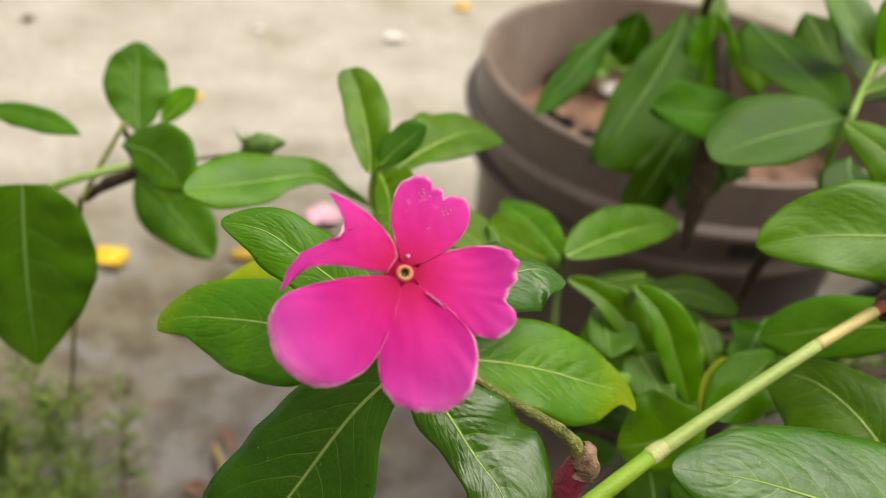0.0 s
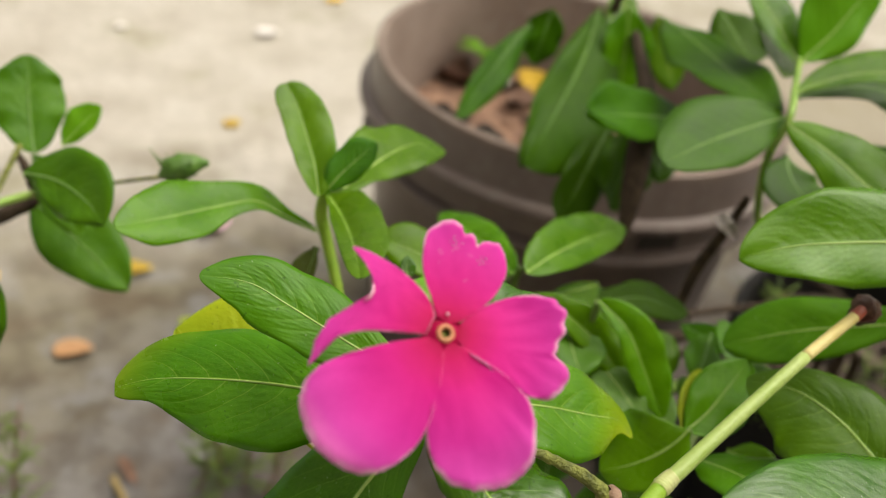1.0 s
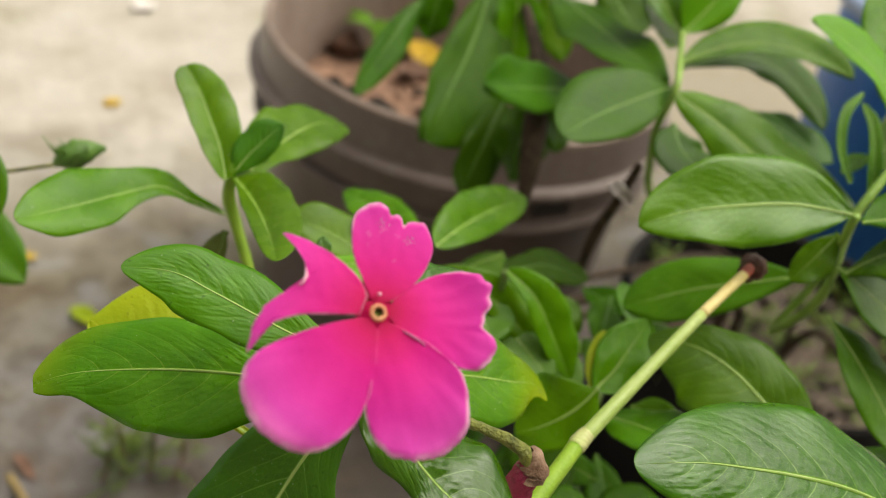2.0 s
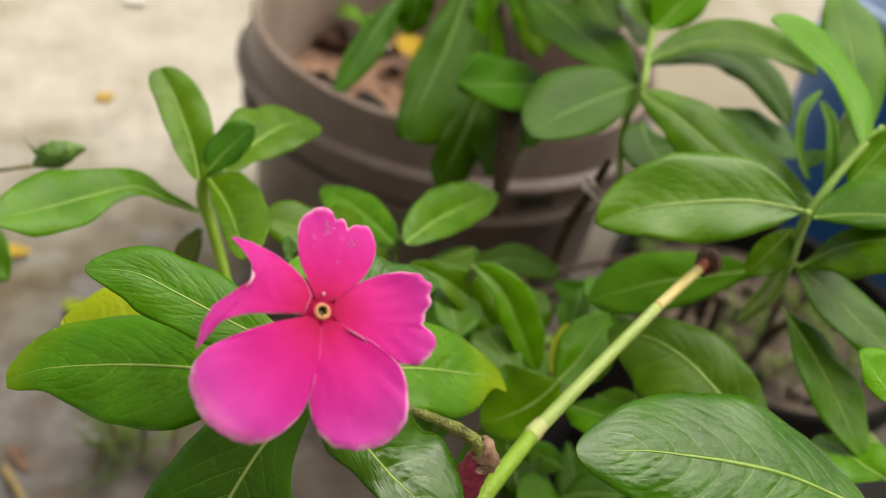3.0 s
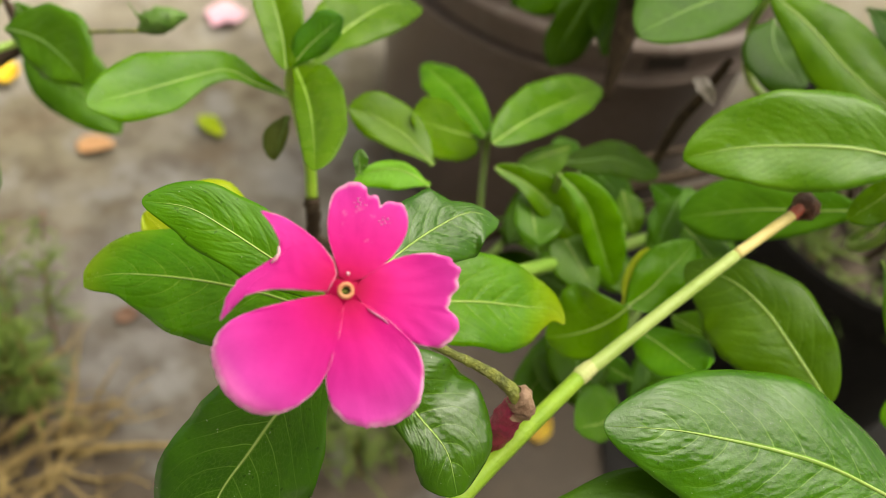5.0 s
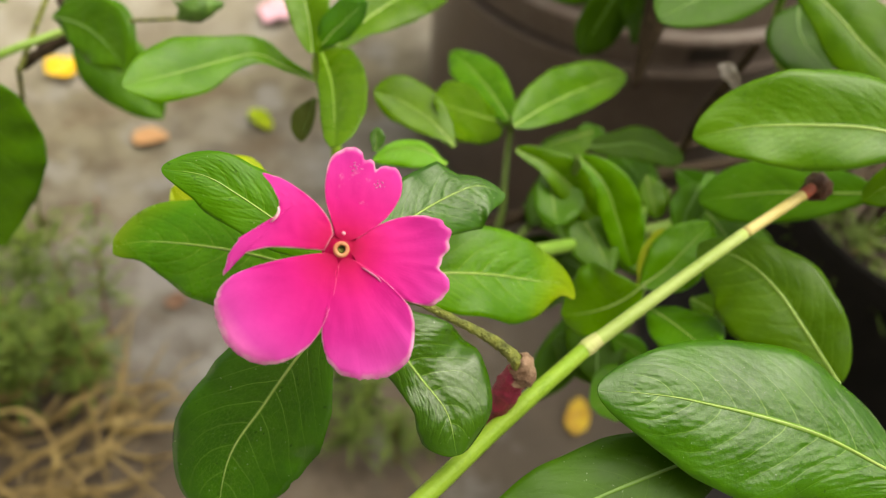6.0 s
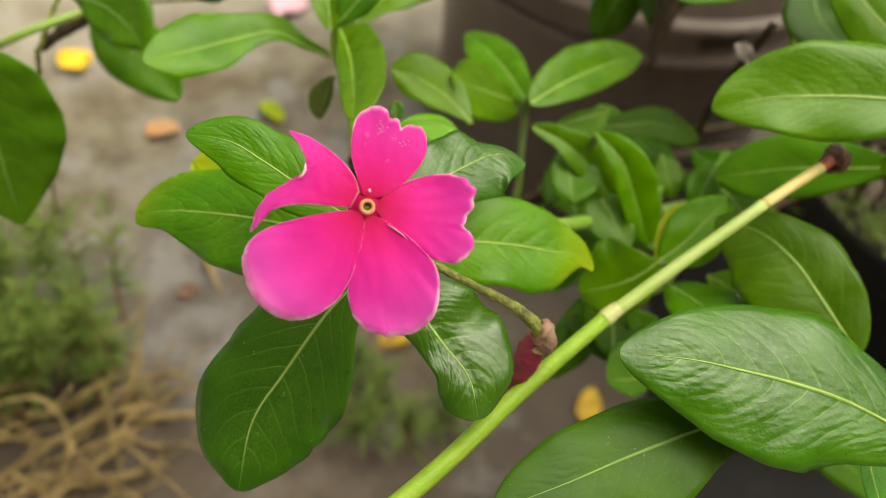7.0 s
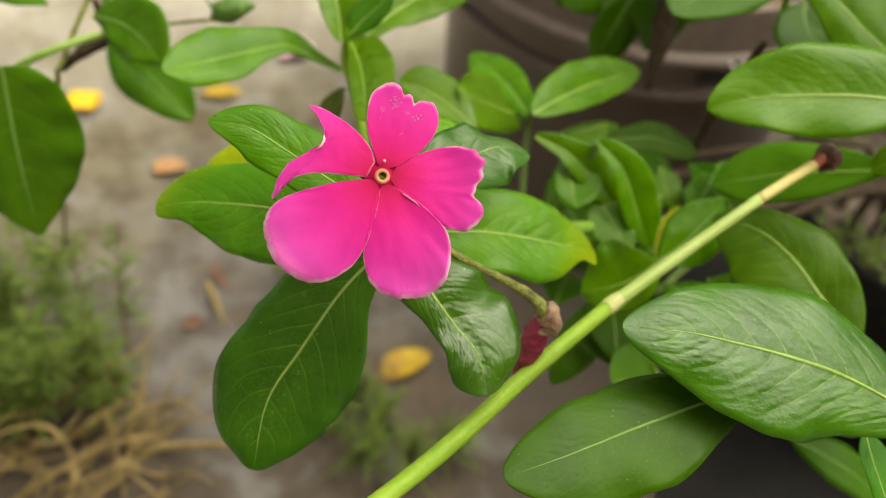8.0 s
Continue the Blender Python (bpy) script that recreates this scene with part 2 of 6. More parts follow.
def petal_material():
    m, nt, b = material("petal_pink", 0.55, 0.0, 0.14)
    uv = nt.nodes.new("ShaderNodeUVMap").outputs[0]
    sep = nt.nodes.new("ShaderNodeSeparateXYZ")
    nt.links.new(uv, sep.inputs[0])
    n = noise_of(nt, 140.0, 4)
    rad = calc(nt, "MULTIPLY_ADD", calc(nt, "SUBTRACT", n, 0.5), 0.12, sep.outputs[1])
    col = ramp(nt, rad, [(0.08, (0.44, 0.003, 0.060)), (0.17, (0.60, 0.005, 0.130)), (0.36, (0.68, 0.012, 0.260)), (0.66, (0.66, 0.030, 0.355)), (0.88, (0.66, 0.062, 0.440)), (1.0, (0.74, 0.15, 0.52))])
    # fine rays from throat to rim
    ray = node(nt, "ShaderNodeTexNoise", Scale=1.0, Detail=3)
    mp = node(nt, "ShaderNodeMapping")
    mp.inputs["Scale"].default_value = (70, 2.5, 1)
    nt.links.new(uv, mp.inputs[0])
    nt.links.new(mp.outputs[0], ray.inputs["Vector"])
    col = mix(nt, calc(nt, "MULTIPLY", ray.outputs["Fac"], 0.10), col, (0.62, 0.008, 0.16))
    sp = ramp(nt, noise_of(nt, 420.0, 4), [(0.62, (0, 0, 0)), (0.70, (1, 1, 1))])
    patch = ramp(nt, noise_of(nt, 95.0, 2), [(0.60, (0, 0, 0)), (0.68, (1, 1, 1))])
    col = mix(nt, calc(nt, "MULTIPLY", calc(nt, "MULTIPLY", sp, patch), 0.35), col, (0.62, 0.36, 0.50))
    rim = nt.nodes.new("ShaderNodeUVMap")
    rim.uv_map = "rim"
    rs = nt.nodes.new("ShaderNodeSeparateXYZ")
    nt.links.new(rim.outputs[0], rs.inputs[0])
    edge = ramp(nt, calc(nt, "MULTIPLY_ADD", calc(nt, "SUBTRACT", n, 0.5), 0.05, rs.outputs[0]), [(0.955, (0, 0, 0)), (0.990, (1, 1, 1))])
    torn = ramp(nt, noise_of(nt, 260.0, 3), [(0.40, (0.15, 0.15, 0.15)), (0.60, (1, 1, 1))])
    col = mix(nt, calc(nt, "MULTIPLY", calc(nt, "MULTIPLY", edge, torn), 0.75), col, (0.88, 0.52, 0.70))
    nt.links.new(col, b.inputs["Base Color"])
    bump(nt, b, calc(nt, "ADD", calc(nt, "MULTIPLY", ray.outputs["Fac"], 0.22), calc(nt, "MULTIPLY", noise_of(nt, 700.0), 0.3)), 0.0003, 0.5)
    tr = node(nt, "ShaderNodeBsdfTranslucent")
    nt.links.new(col, tr.inputs[0])
    ms = nt.nodes.new("ShaderNodeMixShader")
    ms.inputs[0].default_value = 0.2
    nt.links.new(b.outputs[0], ms.inputs[1])
    nt.links.new(tr.outputs[0], ms.inputs[2])
    nt.links.new(ms.outputs[0], nt.nodes["Material Output"].inputs[0])
    return m


PETAL = petal_material()
PETAL_PALE = plain("petal_pale_pink", (0.76, 0.34, 0.48), (0.86, 0.60, 0.70), 60, 0.5)
BUD_GREEN = plain("bud_green", (0.05, 0.13, 0.015), (0.12, 0.24, 0.035), 200, 0.5)
PETAL_SCAR = plain("petal_scar", (0.34, 0.05, 0.20), (0.62, 0.24, 0.42), 700, 0.6)
PETAL_WHITE = plain("petal_bleached_white", (0.80, 0.74, 0.70), (0.90, 0.88, 0.86), 60, 0.5)
PETAL_YELLOW = plain("petal_yellow", (0.75, 0.42, 0.01), (0.85, 0.58, 0.02), 120, 0.5)
DEAD_YELLOW = plain("fallen_leaf_yellow", (0.34, 0.18, 0.012), (0.58, 0.41, 0.03), 110, 0.6)
DEAD_ORANGE = plain("fallen_leaf_orange", (0.38, 0.18, 0.07), (0.52, 0.31, 0.16), 90, 0.6)
DEAD_BROWN = plain("fallen_leaf_brown", (0.10, 0.05, 0.03), (0.22, 0.12, 0.08), 90, 0.7)
THROAT_RING = plain("throat_pale_yellow", (0.50, 0.17, 0.08), (0.62, 0.30, 0.15), 400, 0.5)
THROAT_DARK = plain("throat_dark", (0.05, 0.02, 0.01), (0.10, 0.06, 0.02), 400, 0.6)


def ground_material():
    m, nt, b = material("old_concrete", 0.8)
    co = nt.nodes.new("ShaderNodeTexCoord").outputs["Object"]
    big = noise_of(nt, 2.2, 6, 0.6, co)
    mid = noise_of(nt, 9.0, 6, 0.6, co)
    fine = noise_of(nt, 70.0, 6, 0.65, co)
    col = ramp(nt, mid, [(0.28, (0.36, 0.322, 0.265)), (0.48, (0.47, 0.434, 0.378)), (0.72, (0.56, 0.527, 0.478))])
    col = mix(nt, calc(nt, "MULTIPLY", ramp(nt, fine, [(0.35, (1, 1, 1)), (0.6, (0, 0, 0))]), 0.35), col, (0.26, 0.23, 0.19))
    moss = ramp(nt, noise_of(nt, 5.0, 6, 0.65, co), [(0.54, (0, 0, 0)), (0.66, (1, 1, 1))])
    col = mix(nt, calc(nt, "MULTIPLY", moss, 0.45), col, (0.22, 0.21, 0.09))
    # shading on the concrete towards the bucket, painted as a darker olive tone
    sp = nt.nodes.new("ShaderNodeSeparateXYZ")
    nt.links.new(co, sp.inputs[0])
    ax = calc(nt, "DIVIDE", calc(nt, "SUBTRACT", sp.outputs[0], 0.75), 0.50)
    ay = calc(nt, "DIVIDE", calc(nt, "SUBTRACT", sp.outputs[1], 0.95), 0.55)
    out = calc(nt, "ADD", calc(nt, "SQRT", calc(nt, "ADD", calc(nt, "MULTIPLY", ax, ax), calc(nt, "MULTIPLY", ay, ay))), calc(nt, "SUBTRACT", mid, 0.5))
    shade_film = nt.nodes.new("ShaderNodeMapRange")
    shade_film.inputs[1].default_value, shade_film.inputs[2].default_value = 1.2, 0.6
    nt.links.new(out, shade_film.inputs[0])
    col = mix(nt, calc(nt, "MULTIPLY", shade_film.outputs[0], 0.8), col, (0.27, 0.235, 0.165))
    # dark brown to grey ground tones in a ragged ellipse round the pots
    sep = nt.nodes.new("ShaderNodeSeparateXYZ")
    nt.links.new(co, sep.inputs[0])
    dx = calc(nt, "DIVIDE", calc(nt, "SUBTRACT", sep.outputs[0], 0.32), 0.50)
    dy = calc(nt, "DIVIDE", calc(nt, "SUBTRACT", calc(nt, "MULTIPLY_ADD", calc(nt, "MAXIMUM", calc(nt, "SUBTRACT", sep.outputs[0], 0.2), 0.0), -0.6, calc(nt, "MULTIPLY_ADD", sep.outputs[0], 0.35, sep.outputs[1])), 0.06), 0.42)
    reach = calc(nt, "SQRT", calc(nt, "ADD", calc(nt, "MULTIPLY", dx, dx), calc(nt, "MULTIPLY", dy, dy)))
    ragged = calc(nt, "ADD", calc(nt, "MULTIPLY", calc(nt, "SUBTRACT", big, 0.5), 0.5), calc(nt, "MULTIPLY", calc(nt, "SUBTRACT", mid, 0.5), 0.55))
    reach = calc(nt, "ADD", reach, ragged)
    ground_tone = ramp(nt, calc(nt, "MULTIPLY", reach, 0.65), [(0.30, (0.05, 0.036, 0.025)), (0.42, (0.110, 0.084, 0.063)), (0.52, (0.125, 0.104, 0.082)), (0.68, (0.180, 0.170, 0.168)), (0.90, (0.185, 0.163, 0.112))])
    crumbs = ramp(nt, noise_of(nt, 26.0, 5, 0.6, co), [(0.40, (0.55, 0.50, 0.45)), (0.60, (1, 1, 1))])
    ground_tone = mix(nt, 1.0, ground_tone, crumbs, "MULTIPLY")
    # bare grey cement shows in patches, brown mud has dried in others
    patch = noise_of(nt, 15.0, 4, 0.55, co)
    ground_tone = mix(nt, calc(nt, "MULTIPLY", ramp(nt, patch, [(0.54, (0, 0, 0)), (0.64, (1, 1, 1))]), 0.6), ground_tone, (0.235, 0.232, 0.235))
    ground_tone = mix(nt, calc(nt, "MULTIPLY", ramp(nt, patch, [(0.36, (1, 1, 1)), (0.46, (0, 0, 0))]), 0.55), ground_tone, (0.115, 0.080, 0.045))
    # shade between the pots, painted into the ground as a near-black tone
    pot_shade = nt.nodes.new("ShaderNodeMapRange")
    pot_shade.inputs[1].default_value, pot_shade.inputs[2].default_value = 0.03, 0.14
    nt.links.new(calc(nt, "MULTIPLY_ADD", calc(nt, "SUBTRACT", mid, 0.5), 0.2, sep.outputs[0]), pot_shade.inputs[0])
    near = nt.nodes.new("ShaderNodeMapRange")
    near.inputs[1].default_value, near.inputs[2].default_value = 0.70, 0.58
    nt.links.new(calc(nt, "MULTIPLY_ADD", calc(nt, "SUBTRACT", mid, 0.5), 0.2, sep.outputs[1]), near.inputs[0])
    ground_tone = mix(nt, calc(nt, "MULTIPLY", calc(nt, "MULTIPLY", pot_shade.outputs[0], near.outputs[0]), 0.88), ground_tone, (0.060, 0.045, 0.034))
    # dark rotting litter under the dry grass
    lx = calc(nt, "DIVIDE", calc(nt, "ADD", sep.outputs[0], 0.25), 0.13)
    ly = calc(nt, "DIVIDE", calc(nt, "SUBTRACT", sep.outputs[1], 0.12), 0.12)
    far = calc(nt, "SQRT", calc(nt, "ADD", calc(nt, "MULTIPLY", lx, lx), calc(nt, "MULTIPLY", ly, ly)))
    rot = nt.nodes.new("ShaderNodeMapRange")
    rot.inputs[1].default_value, rot.inputs[2].default_value = 1.15, 0.75
    nt.links.new(calc(nt, "MULTIPLY_ADD", calc(nt, "SUBTRACT", mid, 0.5), 1.2, far), rot.inputs[0])
    ground_tone = mix(nt, calc(nt, "MULTIPLY", rot.outputs[0], 0.85), ground_tone, (0.060, 0.040, 0.026))
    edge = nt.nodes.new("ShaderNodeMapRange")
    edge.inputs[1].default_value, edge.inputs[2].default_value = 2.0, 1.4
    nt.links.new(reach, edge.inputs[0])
    col = mix(nt, edge.outputs[0], col, ground_tone)
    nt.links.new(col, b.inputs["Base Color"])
    nt.links.new(calc(nt, "MULTIPLY_ADD", edge.outputs[0], -0.2, 0.88), b.inputs["Roughness"])
    bump(nt, b, calc(nt, "ADD", fine, mid), 0.004, 0.6)
    return m


GROUND = ground_material()


def plastic(name, a, b_, rough, gloss=0.4):
    m, nt, b = material(name, rough, 0.0, gloss)
    d = noise_of(nt, 18.0, 6, 0.65)
    s = noise_of(nt, 160.0, 4)
    col = mix(nt, ramp(nt, d, [(0.35, (0, 0, 0)), (0.7, (1, 1, 1))]), a, b_)
    col = mix(nt, calc(nt, "MULTIPLY", ramp(nt, s, [(0.5, (0, 0, 0)), (0.72, (1, 1, 1))]), 0.18), col, tuple(min(0.3, 3 * v) for v in b_))
    nt.links.new(col, b.inputs["Base Color"])
    nt.links.new(calc(nt, "MULTIPLY_ADD", d, 0.3, rough - 0.15), b.inputs["Roughness"])
    bump(nt, b, s, 0.0008, 0.4)
    return m


POT_BROWN = plastic("pot_grey_brown_plastic", (0.124, 0.094, 0.083), (0.178, 0.138, 0.122), 0.36, 0.5)
# lighter copy of the pot plastic; paints light onto lip and inside
POT_LIT = plastic("pot_plastic_lit_tone", (0.170, 0.122, 0.098), (0.265, 0.205, 0.172), 0.6)
POT_HOLE = plain("pot_slot_shade", (0.03, 0.025, 0.022), (0.05, 0.04, 0.035), 60, 0.7)
POT_BLACK = plastic("pot_black_plastic", (0.008, 0.008, 0.008), (0.016, 0.015, 0.015), 0.7, 0.2)
POT_BLUE = plastic("bucket_blue_plastic", (0.016, 0.160, 0.600), (0.026, 0.220, 0.700), 0.4)
POT_LILAC = plastic("bucket_rim_pale_blue", (0.30, 0.40, 0.60), (0.40, 0.52, 0.70), 0.4)
PLASTER = plain("weathered_plaster", (0.22, 0.20, 0.17), (0.34, 0.31, 0.27), 3, 0.9, 0.002, 60)
SOIL = plain("soil_red_brown", (0.13, 0.068, 0.044), (0.36, 0.215, 0.145), 60, 0.95, 0.006, 120)
SOIL_GREY = plain("soil_grey_brown_litter", (0.020, 0.015, 0.011), (0.16, 0.122, 0.095), 30, 0.95, 0.006, 120)
SHADE_SHEET = plastic("shade_sheet_black", (0.010, 0.0095, 0.0095), (0.020, 0.019, 0.019), 0.75, 0.15)
SOIL_DARK = plain("soil_dark", (0.008, 0.006, 0.004), (0.030, 0.021, 0.013), 60, 0.95, 0.008, 120)
STRAW = plain("dry_straw", (0.14, 0.090, 0.032), (0.38, 0.28, 0.115), 60, 0.7)
STRAW_RED = plain("dry_stem_reddish", (0.18, 0.06, 0.04), (0.30, 0.13, 0.08), 60, 0.7)
WEED = plain("weed_needle_green", (0.07, 0.135, 0.015), (0.18, 0.26, 0.035), 60, 0.6)


# ---- building helpers ----
def part(name, bm, mat, parent, label="", smooth=True, crease=0):
    me = bpy.data.meshes.new(name)
    bm.normal_update()
    bm.to_mesh(me)
    bm.free()
    me.materials.append(mat)
    if smooth:
        me.shade_smooth()
    if crease:
        me.set_sharp_from_angle(angle=radians(crease))
    ob = new(name, me)
    ob.parent = parent
    if label:
        ob["label"] = label
    return ob


def thing(name, at, label, category, group="", kind=""):
    ob = new(name)
    ob.empty_display_size = 0.02
    ob.location = at
    bpy.context.view_layer.update()
    return tagged(ob, label, category, group, kind)


def local(parent, p):
    """A world point in the frame of a thing (things are only moved, never turned)."""
    q = Vector(p)
    while parent is not None:
        q = q - parent.location
        parent = parent.parent
    return q


def spline(pts, n):
    """Points along a Catmull-Rom curve."""
    P = [Vector(p) for p in pts]
    P = [P[0] * 2 - P[1]] + P + [P[-1] * 2 - P[-2]]
    out = []
    for i in range(1, len(P) - 2):
        a, b, c, d = P[i - 1:i + 3]
        for k in range(n):
            t = k / n
            out.append(0.5 * (2 * b + (c - a) * t + (2 * a - 5 * b + 4 * c - d) * t * t + (3 * b - a - 3 * c + d) * t ** 3))
    out.append(P[-2])
    return out


def tube(bm, pts, radii, sides=10, caps=True, lump=0.0):
    rings = []
    n = len(pts)
    up = Vector((0.31, 0.17, 0.93))
    for i, p in enumerate(pts):
        d = (pts[min(i + 1, n - 1)] - pts[max(i - 1, 0)]).normalized()
        x = d.cross(up)
        x = x.normalized() if x.length > 1e-4 else Vector((1, 0, 0))
        y = x.cross(d)
        f = i / (n - 1) * (len(radii) - 1)
        k = min(int(f), len(radii) - 2)
        r = radii[k] + (radii[k + 1] - radii[k]) * (f - k)
        ring = []
        for j in range(sides):
            a = j / sides * math.tau
            rr = r * (1 + lump * noise.noise(p * 900 + Vector((j * 0.7, 0, i * 0.3))))
            ring.append(bm.verts.new(p + x * math.cos(a) * rr + y * math.sin(a) * rr))
        rings.append(ring)
    for a, b in zip(rings, rings[1:]):
        for j in range(sides):
            bm.faces.new((a[j], a[(j + 1) % sides], b[(j + 1) % sides], b[j]))
    if caps:
        bm.faces.new(rings[0][::-1])
        bm.faces.new(rings[-1])
    return rings


def stalk(parent, name, pts, radii, mat, label="", sides=10, lump=0.0, steps=8):
    bm = bmesh.new()
    tube(bm, spline([local(parent, p) for p in pts], steps), radii, sides, True, lump)
    return part(name, bm, mat, parent, label)


def rooted(parent, name, pts, radii, mat, foot=2):
    """A stalk whose lower stretch, up to pts[foot], is old and woody."""
    line = spline([local(parent, p) for p in pts], 8)
    cut = foot * 8
    n = len(line) - 1

    def width(i):
        f = i / n * (len(radii) - 1)
        k = min(int(f), len(radii) - 2)
        return radii[k] + (radii[k + 1] - radii[k]) * (f - k)

    bm = bmesh.new()
    tube(bm, line[:cut + 1], [width(i) for i in range(cut + 1)], 10, True, 0.2)
    part("lower_stem", bm, STEM_WOODY, parent, "dark woody lower stem")
    bm = bmesh.new()
    tube(bm, line[cut:], [width(i) for i in range(cut, n + 1)], 10)
    return part(name, bm, mat, parent)


LEAF_COUNT = [0]


def join_skins(bm, uv, upper, lower, coords):
    """Faces over the upper and lower skins of a leaf and round its margin."""
    nv, nu = len(upper) - 1, len(upper[0]) - 1
    for i in range(nv):
        for j in range(nu):
            bm.faces.new((upper[i][j], upper[i][j + 1], upper[i + 1][j + 1], upper[i + 1][j]))
            bm.faces.new((lower[i][j], lower[i + 1][j], lower[i + 1][j + 1], lower[i][j + 1]))
        bm.faces.new((upper[i][0], upper[i + 1][0], lower[i + 1][0], lower[i][0]))
        bm.faces.new((upper[i][nu], lower[i][nu], lower[i + 1][nu], upper[i + 1][nu]))
    bm.faces.new(upper[nv] + lower[nv][::-1])
    bm.faces.new(lower[0] + upper[0][::-1])
    for f in bm.faces:
        for lp in f.loops:
            lp[uv].uv = coords[lp.vert]


def midrib(owner, ridge, width, mat):
    bm = bmesh.new()
    r0 = min(0.0004, width * 0.018)
    tube(bm, [c - n * r0 * 0.35 for c, n in ridge], [r0 * 1.35, r0 * 0.95, r0 * 0.6, r0 * 0.22], 6)
    part("midrib", bm, RIB_DIM if mat in (SHRUB_LEAF, LEAF_DARK, LEAF_DULL, LEAF_MATT) else RIB, owner)



def leaf(parent, base, mid, end, widths, side, pk=0.5, mat=None, label="", sharp=0.66, fold=0.14, wave=0.05, teeth=0.0, rib=True, nu=14, nv=32, name="leaf", taper=0.95):
    """One leaf blade with thickness, folded along its midrib, and the raised midrib as a part of it. widths: of the two halves; pk: where it is widest."""
    mat = mat or LEAF
    LEAF_COUNT[0] += 1
    seed = LEAF_COUNT[0] * 7.31
    B, M, P = local(parent, base), local(parent, mid), local(parent, end)
    axis = P - B
    length = axis.length
    axis.normalize()
    fm = min(0.7, max(0.3, (M - B).dot(axis) / length))
    Q = (M - B * (1 - fm) ** 2 - P * fm ** 2) / (2 * fm * (1 - fm))
    w_left, w_right = widths
    width = w_left + w_right
    s0 = Vector(side)
    s0 = (s0 - axis * s0.dot(axis)).normalized()
    if s0.cross(axis).z < 0:
        s0 = -s0
        w_left, w_right = w_right, w_left
    bm = bmesh.new()
    uv = bm.loops.layers.uv.new("UVMap")
    upper, lower, coords, ridge = [], [], {}, []
    thick = 0.00035
    for i in range(nv + 1):
        v = i / nv
        v = 0.5 - 0.5 * math.cos(math.pi * v)
        c = B * (1 - v) ** 2 + Q * 2 * v * (1 - v) + P * v * v
        d = ((Q - B) * (1 - v) + (P - Q) * v).normalized()
        s = (s0 - d * s0.dot(d)).normalized()
        s = Matrix.Rotation(0.22 * math.sin(seed * 1.7) * (v - 0.5) * 2, 3, d) @ s
        nrm = s.cross(d).normalized()
        x = (pk - v) / pk if v < pk else (v - pk) / (1 - pk)
        k = max(0.0, 1 - x ** 2.1) ** (taper if v < pk else sharp)
        if teeth:
            k *= 1 + teeth * math.sin(v * 70)
        ru, rl = [], []
        for j in range(nu + 1):
            u = 2 * j / nu - 1
            w = max(k * (w_left if u < 0 else w_right), 0.0010 * (1 - v) + 0.00015)
            rise = fold * abs(u) ** 1.3 * w - 0.12 * w * u * u * u * u
            rise += wave * width * noise.noise(Vector((u * 1.3 + seed, v * 3.2, seed))) * (0.3 + abs(u))
            rise += wave * 0.5 * width * math.sin(v * 15 + seed + u) * u * u
            edge = 1 + 0.05 * noise.noise(Vector((seed, v * 4.2, u * 0.6))) + 0.03 * noise.noise(Vector((seed + 9, v * 11, u * 0.8)))
            p = c + s * (u * w * edge) + nrm * rise + s0 * (0.03 * width * noise.noise(Vector((seed + 3, v * 2.5, 0))) * math.sin(v * math.pi))
            ru.append(bm.verts.new(p))
            rl.append(bm.verts.new(p - nrm * thick * (1 - 0.7 * abs(u))))
            coords[ru[-1]] = coords[rl[-1]] = ((u + 1) / 2, v)
        upper.append(ru)
        lower.append(rl)
        ridge.append((c + s0 * (0.03 * width * noise.noise(Vector((seed + 3, v * 2.5, 0))) * math.sin(v * math.pi)) + nrm * (wave * width * noise.noise(Vector((seed, v * 3.2, seed))) * 0.3), nrm, v))
    join_skins(bm, uv, upper, lower, coords)
    made = part(name, bm, mat, parent, label)
    if rib:
        midrib(made, [(c, n) for c, n, v in ridge[:-3]], width, mat)
    return made


def shaped(xs, ys):
    """A smooth curve through the points that doesn't overshoot."""
    n = len(xs)
    d = [(ys[i + 1] - ys[i]) / (xs[i + 1] - xs[i]) for i in range(n - 1)]
    m = [d[0]] + [0.0 if a * b <= 0 else 2 * a * b / (a + b) for a, b in zip(d, d[1:])] + [d[-1]]

    def at(x):
        i = 0
        while i < n - 2 and xs[i + 1] < x:
            i += 1
        h = xs[i + 1] - xs[i]
        t = (x - xs[i]) / h
        return ys[i] * (1 + 2 * t) * (1 - t) ** 2 + m[i] * h * t * (1 - t) ** 2 + ys[i + 1] * t * t * (3 - 2 * t) + m[i + 1] * h * t * t * (t - 1)
    return at


